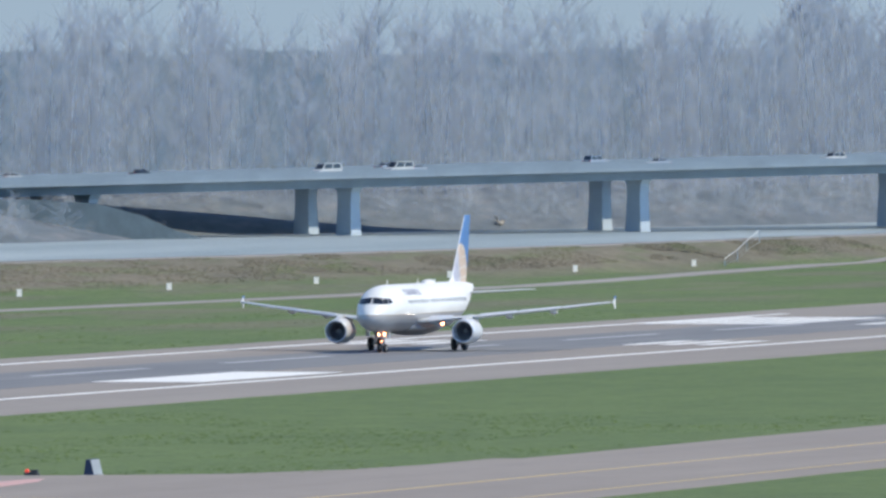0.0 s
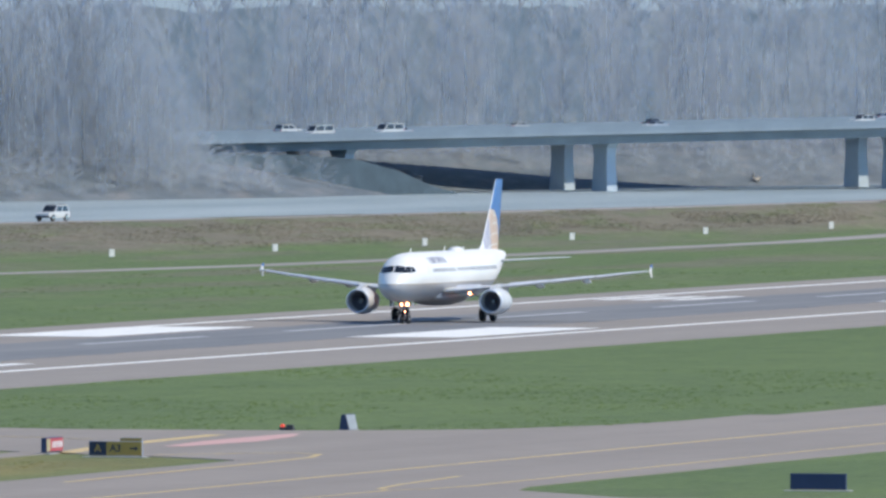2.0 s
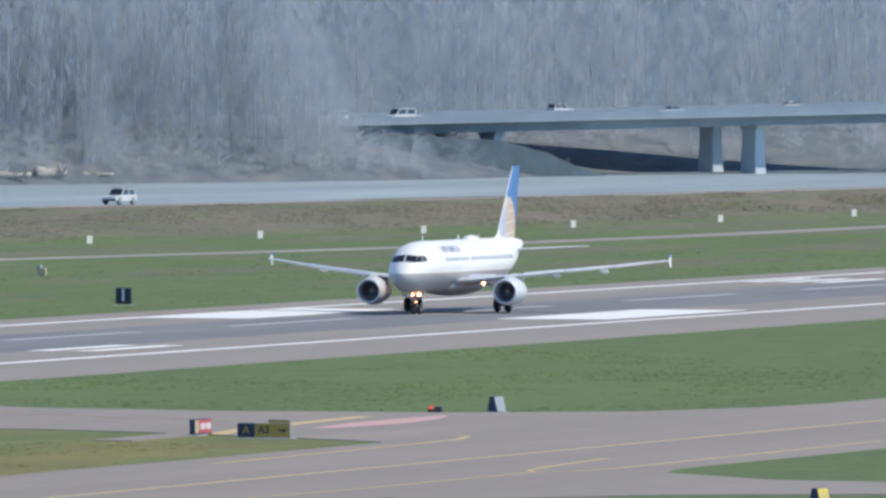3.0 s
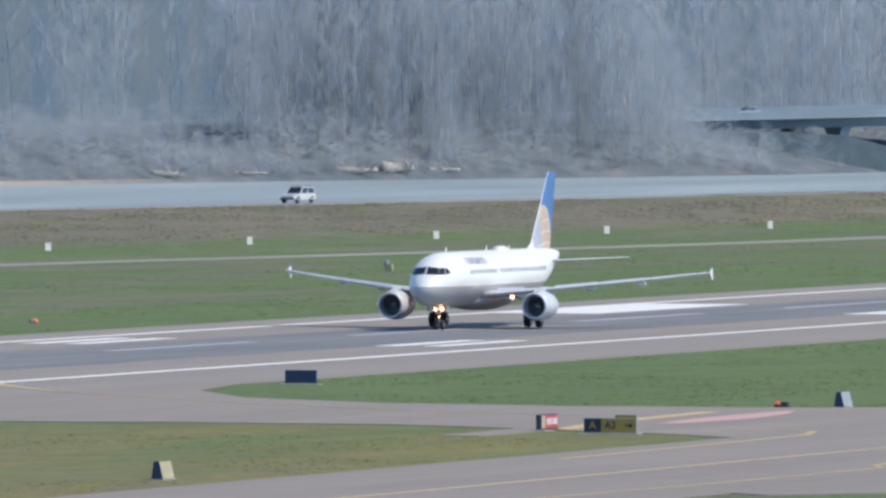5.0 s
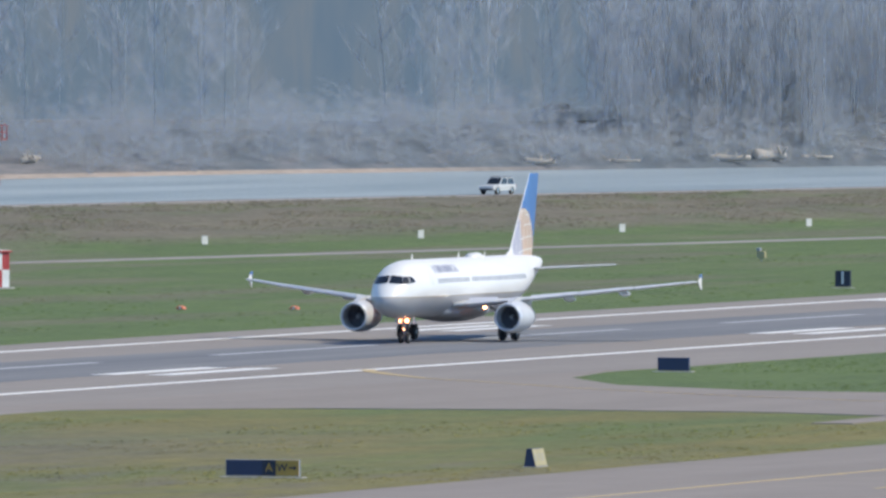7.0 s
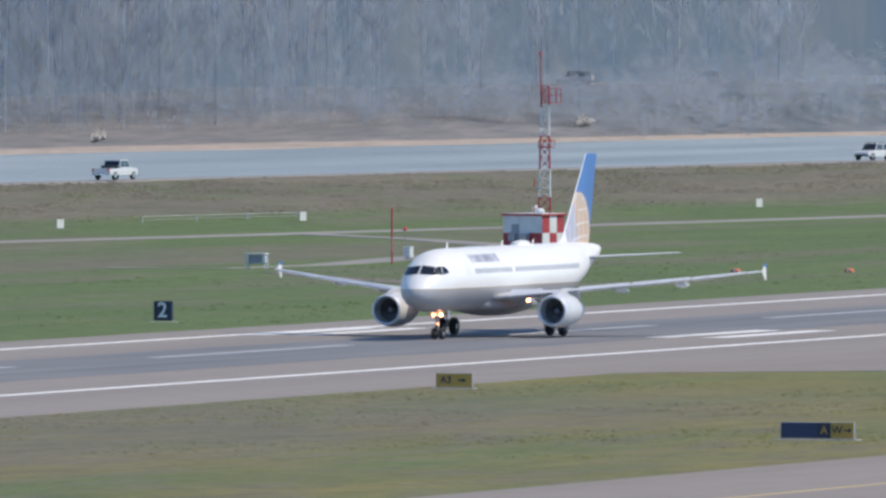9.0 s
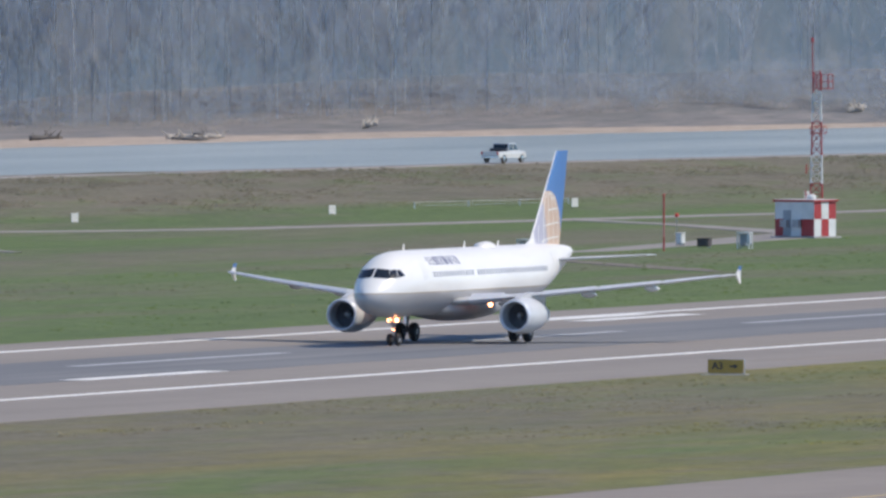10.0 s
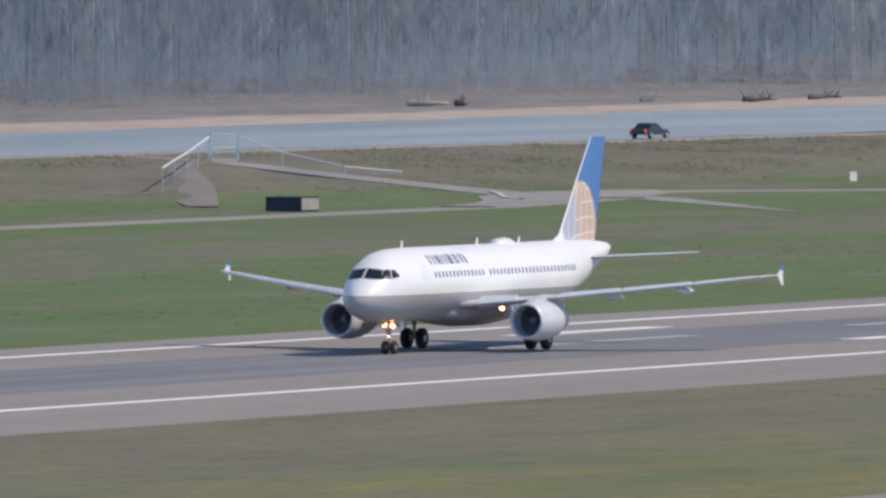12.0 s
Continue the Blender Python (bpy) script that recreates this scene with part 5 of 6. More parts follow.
build_sign(1041.8, 297.2, [(1.05, SIGN_BLACK, [("A", 0, 0.62, SIGN_YELLOW)]), (2.15, SIGN_YELLOW, [("A3", 0.52 * -1, 0.60, SIGN_BLACK), (">", 0.62, 0.5, SIGN_BLACK)])], 0.80, "black and yellow taxiway guidance sign on short legs")
build_sign(1043.6, 296.75, [(1.3, SIGN_YELLOW, [])], 0.95, "yellow guidance sign standing behind another sign", low=0.14)
build_sign(1011.0, 354.1, [(2.2, SIGN_YELLOW, [("A3", -0.5, 0.60, SIGN_BLACK), (">", 0.5, 0.5, SIGN_BLACK)])], 0.78, "yellow exit sign with black lettering beside the runway")
build_sign(915.0, 300.3, [(2.0, SIGN_BACK, []), (0.75, SIGN_BLACK, [("A", 0, 0.58, SIGN_YELLOW)]), (1.25, SIGN_YELLOW, [("W", -0.28, 0.58, SIGN_BLACK), (">", 0.32, 0.42, SIGN_BLACK)])], 0.80, "long navy, black and yellow taxiway sign in the grass")
build_sign(1163.0, 353.1, [(2.1, SIGN_BACK, [])], 0.80, "dark navy back of a guidance sign in the grass", True)
build_sign(980.6, 239.6, [(3.1, SIGN_BACK, [])], 0.82, "wide dark navy back of a guidance sign", True)


def build_hold_sign():
    s = root("holding_sign", pose(1049.0, 303.2, 0))
    tagged(s, label="red holding position sign with white bars, end darkened for shade", category="sign")
    part("concrete_base", solid((-2.2, -0.5, -0.05), (2.2, 0.5, 0.06), 0.02), PAD, s, "flat concrete pad")
    # the case's dark colour carries the shade on its end
    part("case", solid((-1.8, -0.15, 0.10), (1.8, 0.15, 0.98), 0.02), SIGN_BACK, s, "sign case coloured dark for its shaded end")
    part("face", solid((-1.74, -0.175, 0.15), (1.74, -0.15, 0.93), 0.004), SIGN_RED, s, "red face")
    part("end_panel", solid((-1.74, -0.19, 0.17), (-1.0, -0.17, 0.91), 0.004), PALE_YELLOW, s, "yellow end of the face")
    for x, w in ((-0.6, 0.2), (-0.2, 0.36), (0.35, 0.2), (0.75, 0.36), (1.25, 0.3)):
        part("bar", solid((x, -0.19, 0.36), (x + w, -0.17, 0.74), 0.004), SIGN_WHITE, s, "white bar")
    for x in (-1.5, 0, 1.5):
        part("leg", tube(bmesh.new(), (x, 0, 0), (x, 0, 0.12), 0.04), LEG, s)


build_hold_sign()


def build_wedge(x, y, face, label):
    """An A-shaped board, its end to the approach, its long slanting side to the taxiway."""
    s = root("marker_board", pose(x, y, 0))
    tagged(s, label=label, category="marker")
    bm = bmesh.new()
    ends = [(-0.32, 0.05), (0.32, 0.05), (0.18, 1.0), (-0.10, 1.0)]
    loft(bm, [[Vector((xx, w, z)) for w, z in ends] for xx in (-1.05, 1.05)])
    # shade on the board's ends is put into this dark colour
    part("body", bm, SIGN_BACK, s, "ends coloured dark for shade")
    bm = bmesh.new()
    loft(bm, [[Vector((xx, w, z)) for w, z in ((-0.335, 0.08), (-0.315, 0.08), (-0.10, 0.98), (-0.125, 0.98))] for xx in (-1.02, 1.02)])
    part("face", bm, face, s, "pale slanting face")
    for k in range(3):
        bm = bmesh.new()
        xx = -0.75 + 0.6 * k
        loft(bm, [[Vector((xx + q, -0.345 + 0.215 * f, 0.08 + 0.9 * f)) for q in (0, 0.14)] + [Vector((xx + q, -0.325 + 0.215 * f, 0.08 + 0.9 * f)) for q in (0.14, 0)] for f in (0.3, 0.75)])
        part("bar", bm, SIGN_FRAME, s, "dull bar of unreadable lettering")
    part("foot", solid((-1.15, -0.38, -0.03), (1.15, 0.38, 0.05), 0.01), PAD, s)


build_wedge(1111.8, 302.0, PALE_GREY, "pale grey A-shaped marker board with dark ends on grass")
build_wedge(939.6, 293.0, PALE_YELLOW, "pale yellow A-shaped marker board with dark ends on grass")
build_wedge(914.5, 231.2, plain("bright_yellow_panel", (0.75, 0.55, 0.06), 0.5, 0, 0.1, 2), "bright yellow A-shaped marker board beside the taxiway")


def build_guard_light():
    s = root("guard_light", pose(1110.4, 305.6, 0))
    tagged(s, label="low dark runway guard light with a lit red lamp", category="light")
    part("base", solid((-0.3, -0.45, 0), (0.3, 0.45, 0.2), 0.04), CAR_TRIM, s, "dark base")
    part("housing", solid((-0.15, -0.4, 0.2), (0.2, 0.05, 0.36), 0.04), CAR_TRIM, s, "dark lamp housing")
    part("lamp", tube(bmesh.new(), (-0.26, 0.25, 0.28), (-0.1, 0.25, 0.28), 0.13, None, 14), TAIL_GLOW, s, "lit red lamp")


build_guard_light()


def build_distance_sign(x, y, digit):
    s = root("distance_sign", pose(x, y, 0))
    tagged(s, label="black square runway distance sign with a white numeral " + {"1": "one", "2": "two"}[digit], category="sign")
    part("case", solid((-0.18, -0.66, 0.12), (0.18, 0.66, 1.45), 0.03), SIGN_BLACK, s, "black sign case")
    me = letters(digit, 1.45)
    me.materials.clear()
    me.materials.append(SIGN_WHITE)
    o = new("numeral", me)
    o.parent = s
    o.matrix_basis = Matrix.Translation((-0.20, 0, 0.79)) @ FACE
    for yy in (-0.45, 0.45):
        part("leg", tube(bmesh.new(), (0, yy, 0), (0, yy, 0.14), 0.05), LEG, s)
    part("concrete_base", solid((-0.5, -0.9, -0.05), (0.5, 0.9, 0.04), 0.02), PAD, s)


build_distance_sign(1471.9, 432.1, "1")
build_distance_sign(1177.0, 433.3, "2")

# white square boards along the levee's foot
BOARD_WHITE = plain("weathered_white_board", (0.72, 0.71, 0.66), 0.7, 0, 0.15, 2)


def build_marker(x):
    x, y = x * 0.9966, MARKER_Y(x) * 0.9966
    s = root("boundary_board", pose(x, y, ground_height(x, y), 0, 0, 62))
    tagged(s, label="small weathered white square board on a short post", category="marker")
    s["group"] = "boards along the levee"
    part("board", solid((-0.04, -0.40, 0.04), (0.02, 0.40, 0.84), 0.015), BOARD_WHITE, s)
    part("post", tube(bmesh.new(), (0.05, 0, -0.1), (0.05, 0, 0.76), 0.04), LEG, s, "grey post")
    return s


for bx in (1438.5, 1485.6, 1531.9, 1577.6, 1622.5, 1667.2, 1712.5, 1759.2, 1804.5, 1847.9, 1891.4, 1940.1, 1990.3, 2041.1, 2092.0, 2142.3):
    build_marker(bx)

# low orange approach lights
ORANGE = plain("orange_lamp_paint", (0.62, 0.16, 0.07), 0.5, 0, 0.1, 3)


def build_orange(x, y):
    s = root("approach_light", pose(x, y, 0))
    tagged(s, label="low orange light unit in the grass", category="light")
    s["group"] = "orange lights beyond the runway"
    bm = bmesh.new()
    loft(bm, [[Vector((a, w * math.cos(k * math.pi / 8), 0.12 + 0.30 * math.sin(k * math.pi / 8) * q)) for k in range(9)] for a, w, q in ((-0.25, 0.30, 0.7), (-0.1, 0.40, 1.0), (0.2, 0.40, 1.0), (0.3, 0.3, 0.7))])
    part("housing", bm, ORANGE, s, "orange rounded housing")
    part("lens", tube(bmesh.new(), (-0.30, 0, 0.26), (-0.22, 0, 0.26), 0.10, None, 12), HEAD_LENS, s, "clear lens")
    for yy in (-0.25, 0.25):
        part("leg", tube(bmesh.new(), (0, yy, -0.02), (0, yy, 0.16), 0.03), LEG, s)


for ox, oy in ((1355.2, 451.5), (1358.2, 443.2), (1361.1, 435.0)):
    build_orange(ox, oy)

# ---- equipment hut and lattice mast ----
RED = plain("red_obstruction_paint", (0.46, 0.05, 0.05), 0.55, 0, 0.2, 1.5)
HUT_WHITE = plain("white_hut_paint", (0.74, 0.74, 0.72), 0.6, 0, 0.15, 1.2)


def build_hut():
    c, yaw = Vector((1443.2, 498.5, 0)), -20.0
    s = root("equipment_hut", pose(c.x, c.y, 0, 0, 0, yaw))
    tagged(s, label="red and white checkered equipment hut on a concrete plinth", category="hut")
    # long side faces the runway's far end, short side faces the sun
    lx, ly, hz = 2.9, 4.2, 3.0
    part("plinth", solid((-lx / 2 - 0.3, -ly / 2 - 0.3, -0.1), (lx / 2 + 0.3, ly / 2 + 0.3, 0.12), 0.02), PAD, s, "concrete plinth")
    part("core", solid((-lx / 2 + 0.05, -ly / 2 + 0.05, 0.12), (lx / 2 - 0.05, ly / 2 - 0.05, hz), 0.01), HUT_WHITE, s)
    # checker panels proud of the core
    for i in range(3):
        for j in range(2):
            z0, z1 = 0.15 + j * 1.43, 0.15 + (j + 1) * 1.43 - 0.015
            y0, y1 = -ly / 2 + 0.02 + i * (ly - 0.04) / 3, -ly / 2 + 0.02 + (i + 1) * (ly - 0.04) / 3 - 0.015
            part("panel", solid((-lx / 2 - 0.0, y0, z0), (-lx / 2 + 0.06, y1, z1), 0.004), RED if (i + j) % 2 == 0 and not (i == 1 and j == 1) else HUT_WHITE, s, "red or white wall panel")
            x0, x1 = -lx / 2 + 0.02 + i * (lx - 0.04) / 3, -lx / 2 + 0.02 + (i + 1) * (lx - 0.04) / 3 - 0.015
            part("panel", solid((x0, -ly / 2, z0), (x1, -ly / 2 + 0.06, z1), 0.004), HUT_WHITE if (i + j) % 2 == 0 else RED, s, "red or white wall panel")
    part("roof", solid((-lx / 2 - 0.15, -ly / 2 - 0.15, hz), (lx / 2 + 0.15, ly / 2 + 0.15, hz + 0.16), 0.03), RED, s, "red roof edge")
    part("roof_sheet", solid((-lx / 2 - 0.05, -ly / 2 - 0.05, hz + 0.16), (lx / 2 + 0.05, ly / 2 + 0.05, hz + 0.20), 0.01), HUT_WHITE, s, "white roof sheet")
    bm = bmesh.new()
    loft(bm, [[Vector((0.3 + r * math.cos(k * math.pi / 6), -0.4 + r * math.sin(k * math.pi / 6), hz + 0.2 + z)) for k in range(12)] for r, z in ((0.4, 0), (0.4, 0.22), (0.25, 0.38), (0.05, 0.42))])
    part("roof_vent", bm, HUT_WHITE, s, "white domed vent", True)
    part("air_conditioner", solid((-lx / 2 - 0.45, 0.55, 0.9), (-lx / 2 - 0.0, 1.25, 1.5), 0.03), SIGN_FRAME, s, "grey air conditioner")
    part("air_conditioner", solid((-lx / 2 - 0.45, -0.75, 0.9), (-lx / 2 - 0.0, -0.1, 1.5), 0.03), SIGN_FRAME, s, "grey air conditioner")
    part("door", solid((-lx / 2 - 0.03, 0.35, 0.2), (-lx / 2 + 0.03, 1.2, 2.3), 0.01), PALE_GREY, s, "grey door")
    return s


build_hut()


def build_mast():
    s = root("lattice_mast", pose(1463.0, 504.2, 0))
    tagged(s, label="slender red and white lattice mast with an aerial cage on top", category="mast")
    part("footing", solid((-0.9, -0.9, -0.1), (0.9, 0.9, 0.15), 0.03), PAD, s, "concrete footing")
    edges = [(0.1, HUT_WHITE), (2.4, RED), (4.2, HUT_WHITE), (6.6, RED), (9.4, HUT_WHITE), (12.0, RED), (13.6, None)]

    def half(z):
        return 0.74 - 0.026 * z

    def corner(k, z):
        a = radians(90 + 120 * k + 18)
        return Vector((half(z) * math.cos(a), half(z) * math.sin(a), z))
    for (z0, m), (z1, _) in zip(edges, edges[1:]):
        bm = bmesh.new()
        for k in range(3):
            tube(bm, corner(k, z0), corner(k, z1), 0.07, None, 6)
            n = max(2, round((z1 - z0) / 0.9))
            for i in range(n):
                a, b = z0 + (z1 - z0) * i / n, z0 + (z1 - z0) * (i + 1) / n
                tube(bm, corner(k, a), corner((k + 1) % 3, b), 0.036, None, 5)
                tube(bm, corner(k, b), corner((k + 1) % 3, b), 0.036, None, 5)
        part("mast_section", bm, m, s, "lattice section")
    bm = bmesh.new()
    tube(bm, (-0.3, 0.35, 11.8), (-0.35, 0.4, 16.2), 0.07, 0.05, 8)
    part("top_pole", bm, RED, s, "red top pole")
    bm = bmesh.new()
    for k in range(8):
        a = radians(45 * k)
        p = Vector((0.1 + 0.75 * math.cos(a), -0.55 + 0.75 * math.sin(a), 0))
        q = Vector((0.1 + 0.75 * math.cos(a + radians(45)), -0.55 + 0.75 * math.sin(a + radians(45)), 0))
        for z in (12.2, 12.8, 13.4):
            tube(bm, p + Vector((0, 0, z)), q + Vector((0, 0, z)), 0.035, None, 5)
        tube(bm, p + Vector((0, 0, 12.2)), p + Vector((0, 0, 13.4)), 0.03, None, 5)
        tube(bm, Vector((0.1, -0.55, 12.2)), p + Vector((0, 0, 12.2)), 0.04, None, 5)
    part("platform_cage", bm, RED, s, "red platform cage")
    bm = bmesh.new()
    for k in range(6):
        a = radians(60 * k)
        p = Vector((0.7 * math.cos(a), 0.7 * math.sin(a), 0))
        q = Vector((0.7 * math.cos(a + radians(60)), 0.7 * math.sin(a + radians(60)), 0))
        for z in (8.4, 9.0):
            tube(bm, p + Vector((0, 0, z)), q + Vector((0, 0, z)), 0.03, None, 5)
        tube(bm, p + Vector((0, 0, 8.4)), p + Vector((0, 0, 9.0)), 0.03, None, 5)
    part("rest_platform", bm, RED, s, "red rest platform")
    bm = bmesh.new()
    tube(bm, (-0.35, 0.4, 16.15), (-0.35, 0.4, 16.5), 0.13, 0.09, 10)
    part("beacon", bm, TAIL_RED, s, "red beacon")
    for k, z in enumerate((3.2, 5.4)):
        bm = bmesh.new()
        tube(bm, corner(0, z), corner(0, z) + Vector((-0.5, 0.25, 0.1)), 0.03)
        tube(bm, corner(0, z) + Vector((-0.5, 0.25, -0.35)), corner(0, z) + Vector((-0.5, 0.25, 0.45)), 0.06)
        part("side_aerial", bm, RED, s, "small side aerial")


build_mast()


# ---- small equipment beside the mast ----
def build_pole():
    s = root("obstruction_pole", pose(1383.9, 490.0, 0))
    tagged(s, label="thin red striped steel pole", category="pole")
    for k in range(4):
        part("pole_section", tube(bmesh.new(), (0, 0, 1.1 * k), (0, 0, 1.1 * (k + 1)), 0.075, None, 10), RED if k != 1 else plain("faded_red_paint", (0.55, 0.20, 0.18), 0.6, 0, 0.2, 2), s)
    part("cap", tube(bmesh.new(), (0, 0, 4.4), (0, 0, 4.55), 0.14, 0.08, 10), RED, s)


def build_cabinet(x, y, w, h, face, label, legs=0.25):
    s = root("cabinet", pose(x, y, 0))
    tagged(s, label=label, category="cabinet")
    part("case", solid((-0.4, -w / 2, legs), (0.4, w / 2, legs + h), 0.04), face, s)
    part("door", solid((-0.43, -w / 2 + 0.06, legs + 0.08), (-0.40, w / 2 - 0.06, legs + h - 0.08), 0.01), face, s)
    part("handle", solid((-0.46, -w / 2 + 0.12, legs + h * 0.45), (-0.43, -w / 2 + 0.18, legs + h * 0.6), 0.008), LEG, s, "steel handle")
    part("lid", solid((-0.46, -w / 2 - 0.05, legs + h), (0.46, w / 2 + 0.05, legs + h + 0.05), 0.02), face, s)
    for a in (-0.3, 0.3):
        for b in (-w / 2 + 0.1, w / 2 - 0.1):
            part("leg", tube(bmesh.new(), (a, b, -0.02), (a, b, legs), 0.04), LEG, s)


build_pole()
build_cabinet(1400.9, 494.6, 0.55, 0.85, HUT_WHITE, "small white equipment cabinet on legs")
build_cabinet(1396.8, 491.1, 1.0, 0.62, plain("dark_brown_case", (0.10, 0.08, 0.075), 0.7, 0, 0.2, 2), "low dark brown equipment box", 0.12)
build_cabinet(1399.5, 488.6, 0.4, 0.45, SIGN_FRAME, "small grey junction box on legs", 0.15)


def build_frame(x, y, label, w=1.0, h=1.25):
    s = root("sensor_frame", pose(x, y, 0))
    tagged(s, label=label, category="equipment")
    for b in (-w / 2, w / 2):
        for a in (-0.35, 0.35):
            part("upright", tube(bmesh.new(), (a, b, -0.02), (a, b, h), 0.06), HUT_WHITE, s)
    part("top_rail", solid((-0.42, -w / 2 - 0.06, h), (0.42, w / 2 + 0.06, h + 0.10), 0.02), HUT_WHITE, s)
    part("lower_rail", solid((-0.40, -w / 2 - 0.03, 0.42), (0.40, w / 2 + 0.03, 0.50), 0.02), PALE_GREY, s)
    part("panel", solid((-0.02, -w / 2 + 0.08, 0.52), (0.05, w / 2 - 0.12, h - 0.04), 0.01), PALE_GREY, s, "pale grey panel")
    part("white_case", solid((-0.44, -w / 2 - 0.1, 0.5), (-0.16, -w / 2 + 0.18, h - 0.1), 0.02), HUT_WHITE, s, "white case")


build_frame(1393.2, 486.4, "white tubular sensor frame with a pale panel")
build_frame(1364.0, 494.3, "wide white and grey sensor frame beside a track", 1.6, 1.15)


def build_warning_lamp():
    s = root("warning_lamp", pose(1404.0, 496.0, 0))
    tagged(s, label="small red ball lamp on a thin stem", category="light")
    part("stem", tube(bmesh.new(), (0, 0, -0.02), (0, 0, 2.35), 0.025), LEG, s)
    bm = bmesh.new()
    bmesh.ops.create_icosphere(bm, subdivisions=2, radius=0.17, matrix=Matrix.Translation((0, 0, 2.5)))
    part("ball", bm, plain("bright_red_ball", (0.70, 0.05, 0.04), 0.5, 0, 0.1, 3), s, "red ball", True)


build_warning_lamp()


def build_wind_gauge():
    s = root("runway_sensor", pose(1601.2, 477.8, 0))
    tagged(s, label="small yellow and white sensor post in the grass", category="equipment")
    part("post", tube(bmesh.new(), (0, 0, -0.02), (0, 0, 0.5), 0.05), LEG, s)
    part("case", solid((-0.25, -0.38, 0.3), (0.25, 0.38, 0.95), 0.04), PALE_YELLOW, s, "pale yellow case")
    part("hood", solid((-0.3, 0.05, 0.95), (0.3, 0.40, 1.25), 0.04), PALE_GREY, s, "grey hood")


build_wind_gauge()

band("service_track", [(1365, 508), (1364, 497), (1380, 494.5), (1408, 497.5), (1428, 499.5), (1446, 501.5), (1462, 505), (1500, 530), (1520, 546)], [1.6, 1.8, 3.2, 5.0, 6.0, 7.0, 5.0, 3.0, 3.0], GRAVEL, 0.04, "pale gravel service track", 0.06)
band("service_track", [(1349, 488), (1335, 479), (1323, 470.5), (1312, 463), (1303, 457)], [0.8, 2.2, 3.2, 3.4, 0.8], plain("bare_earth", (0.24, 0.20, 0.165), 0.95, 0, 0.3, 0.3), 0.035, "bare earth track in the grass", 0.06)
band("side_road", [(1418, 574), (1408, 567), (1397, 560), (1384, 551.5), (1374, 545.5), (1360, 536)], [4.0, 4.6, 4.0, 3.0, 2.2, 0.6], GRAVEL, 0.055, "pale gravel spur beside the perimeter road", 0.06)
RAMP = [(1406, 573), (1411, 578), (1414.5, 584), (1417.5, 589.5), (1420.5, 596), (1423, 602), (1425.5, 608), (1428, 612.5), (1429.6, 615.6), (1428.5, 621), (1430, 628)]
band("levee_ramp", RAMP, [11, 8, 5.5, 5, 4.4, 4, 3.8, 3.6, 3.4, 4, 5], GRAVEL, 0.10, "gravel ramp up the levee to a gate", 0.4, ground_height)
band("road_junction", [(1366, 566.9), (1380, 569.3), (1393, 572.6), (1403, 576), (1412, 579.0), (1422, 580.5), (1434, 579.5)], [4.5, 5.5, 7.5, 10.0, 9.0, 7.0, 4.0], GRAVEL, 0.13, "pale gravel apron where the ramp leaves the road", 0.3, ground_height)
band("edge_kerb", [(1415, 585.2), (1411, 582.8), (1405, 580), (1399.5, 577.5), (1396, 574.5)], 0.45, plain("pale_kerb", (0.60, 0.58, 0.54), 0.8, 0, 0.2, 1.0), 0.19, "pale worn kerb line on the apron", 0.2, ground_height)
band("levee_ramp", [(1424, 617), (1408, 610.5), (1392, 603), (1372, 594), (1352, 584)], [2.0, 3.4, 4.6, 4.8, 2.4], plain("trodden_earth", (0.27, 0.235, 0.20), 0.95, 0, 0.3, 0.25), 0.10, "worn earth slope below the gate", 0.4, ground_height)

# ---- gate and fences on the levee ----
STEEL = plain("galvanised_pipe", (0.55, 0.57, 0.58), 0.35, 0.7, 0.12, 2)
# shine of the sun on the pipe rails, put into a near-white colour
SUNLIT_RAIL = plain("sunlit_pipe_rail", (0.86, 0.85, 0.80), 0.4, 0.2, 0.1, 2)


def build_gate():
    s = root("chain_link_gate", pose(0, 0, 0))
    tagged(s, label="tall galvanised chain-link gate at the top of the ramp", category="gate")
    a, b = Vector((1430.5, 617.2, ground_height(1430.5, 617.2))), Vector((1433.2, 615.9, ground_height(1433.2, 615.9)))
    for p in (a, b):
        part("post", tube(bmesh.new(), p - Vector((0, 0, 0.2)), p + Vector((0, 0, 2.5)), 0.09), STEEL, s, "steel post")
    for z in (0.12, 1.2, 2.35):
        part("rail", tube(bmesh.new(), a + Vector((0, 0, z)), b + Vector((0, 0, z)), 0.045), STEEL, s)
    bm = bmesh.new()
    for k in range(24):
        f = k / 23
        p = a.lerp(b, f)
        g = a.lerp(b, min(1, f + 0.5))
        h = a.lerp(b, max(0, f - 0.5))
        tube(bm, p + Vector((0, 0, 0.12)), g + Vector((0, 0, 0.12 + 2.2 * min(1, (1 - f) / 0.5))), 0.008, None, 3, False)
        tube(bm, p + Vector((0, 0, 0.12)), h + Vector((0, 0, 0.12 + 2.2 * min(1, f / 0.5 + 0.01))), 0.008, None, 3, False)
    part("mesh", bm, STEEL, s, "wire mesh")


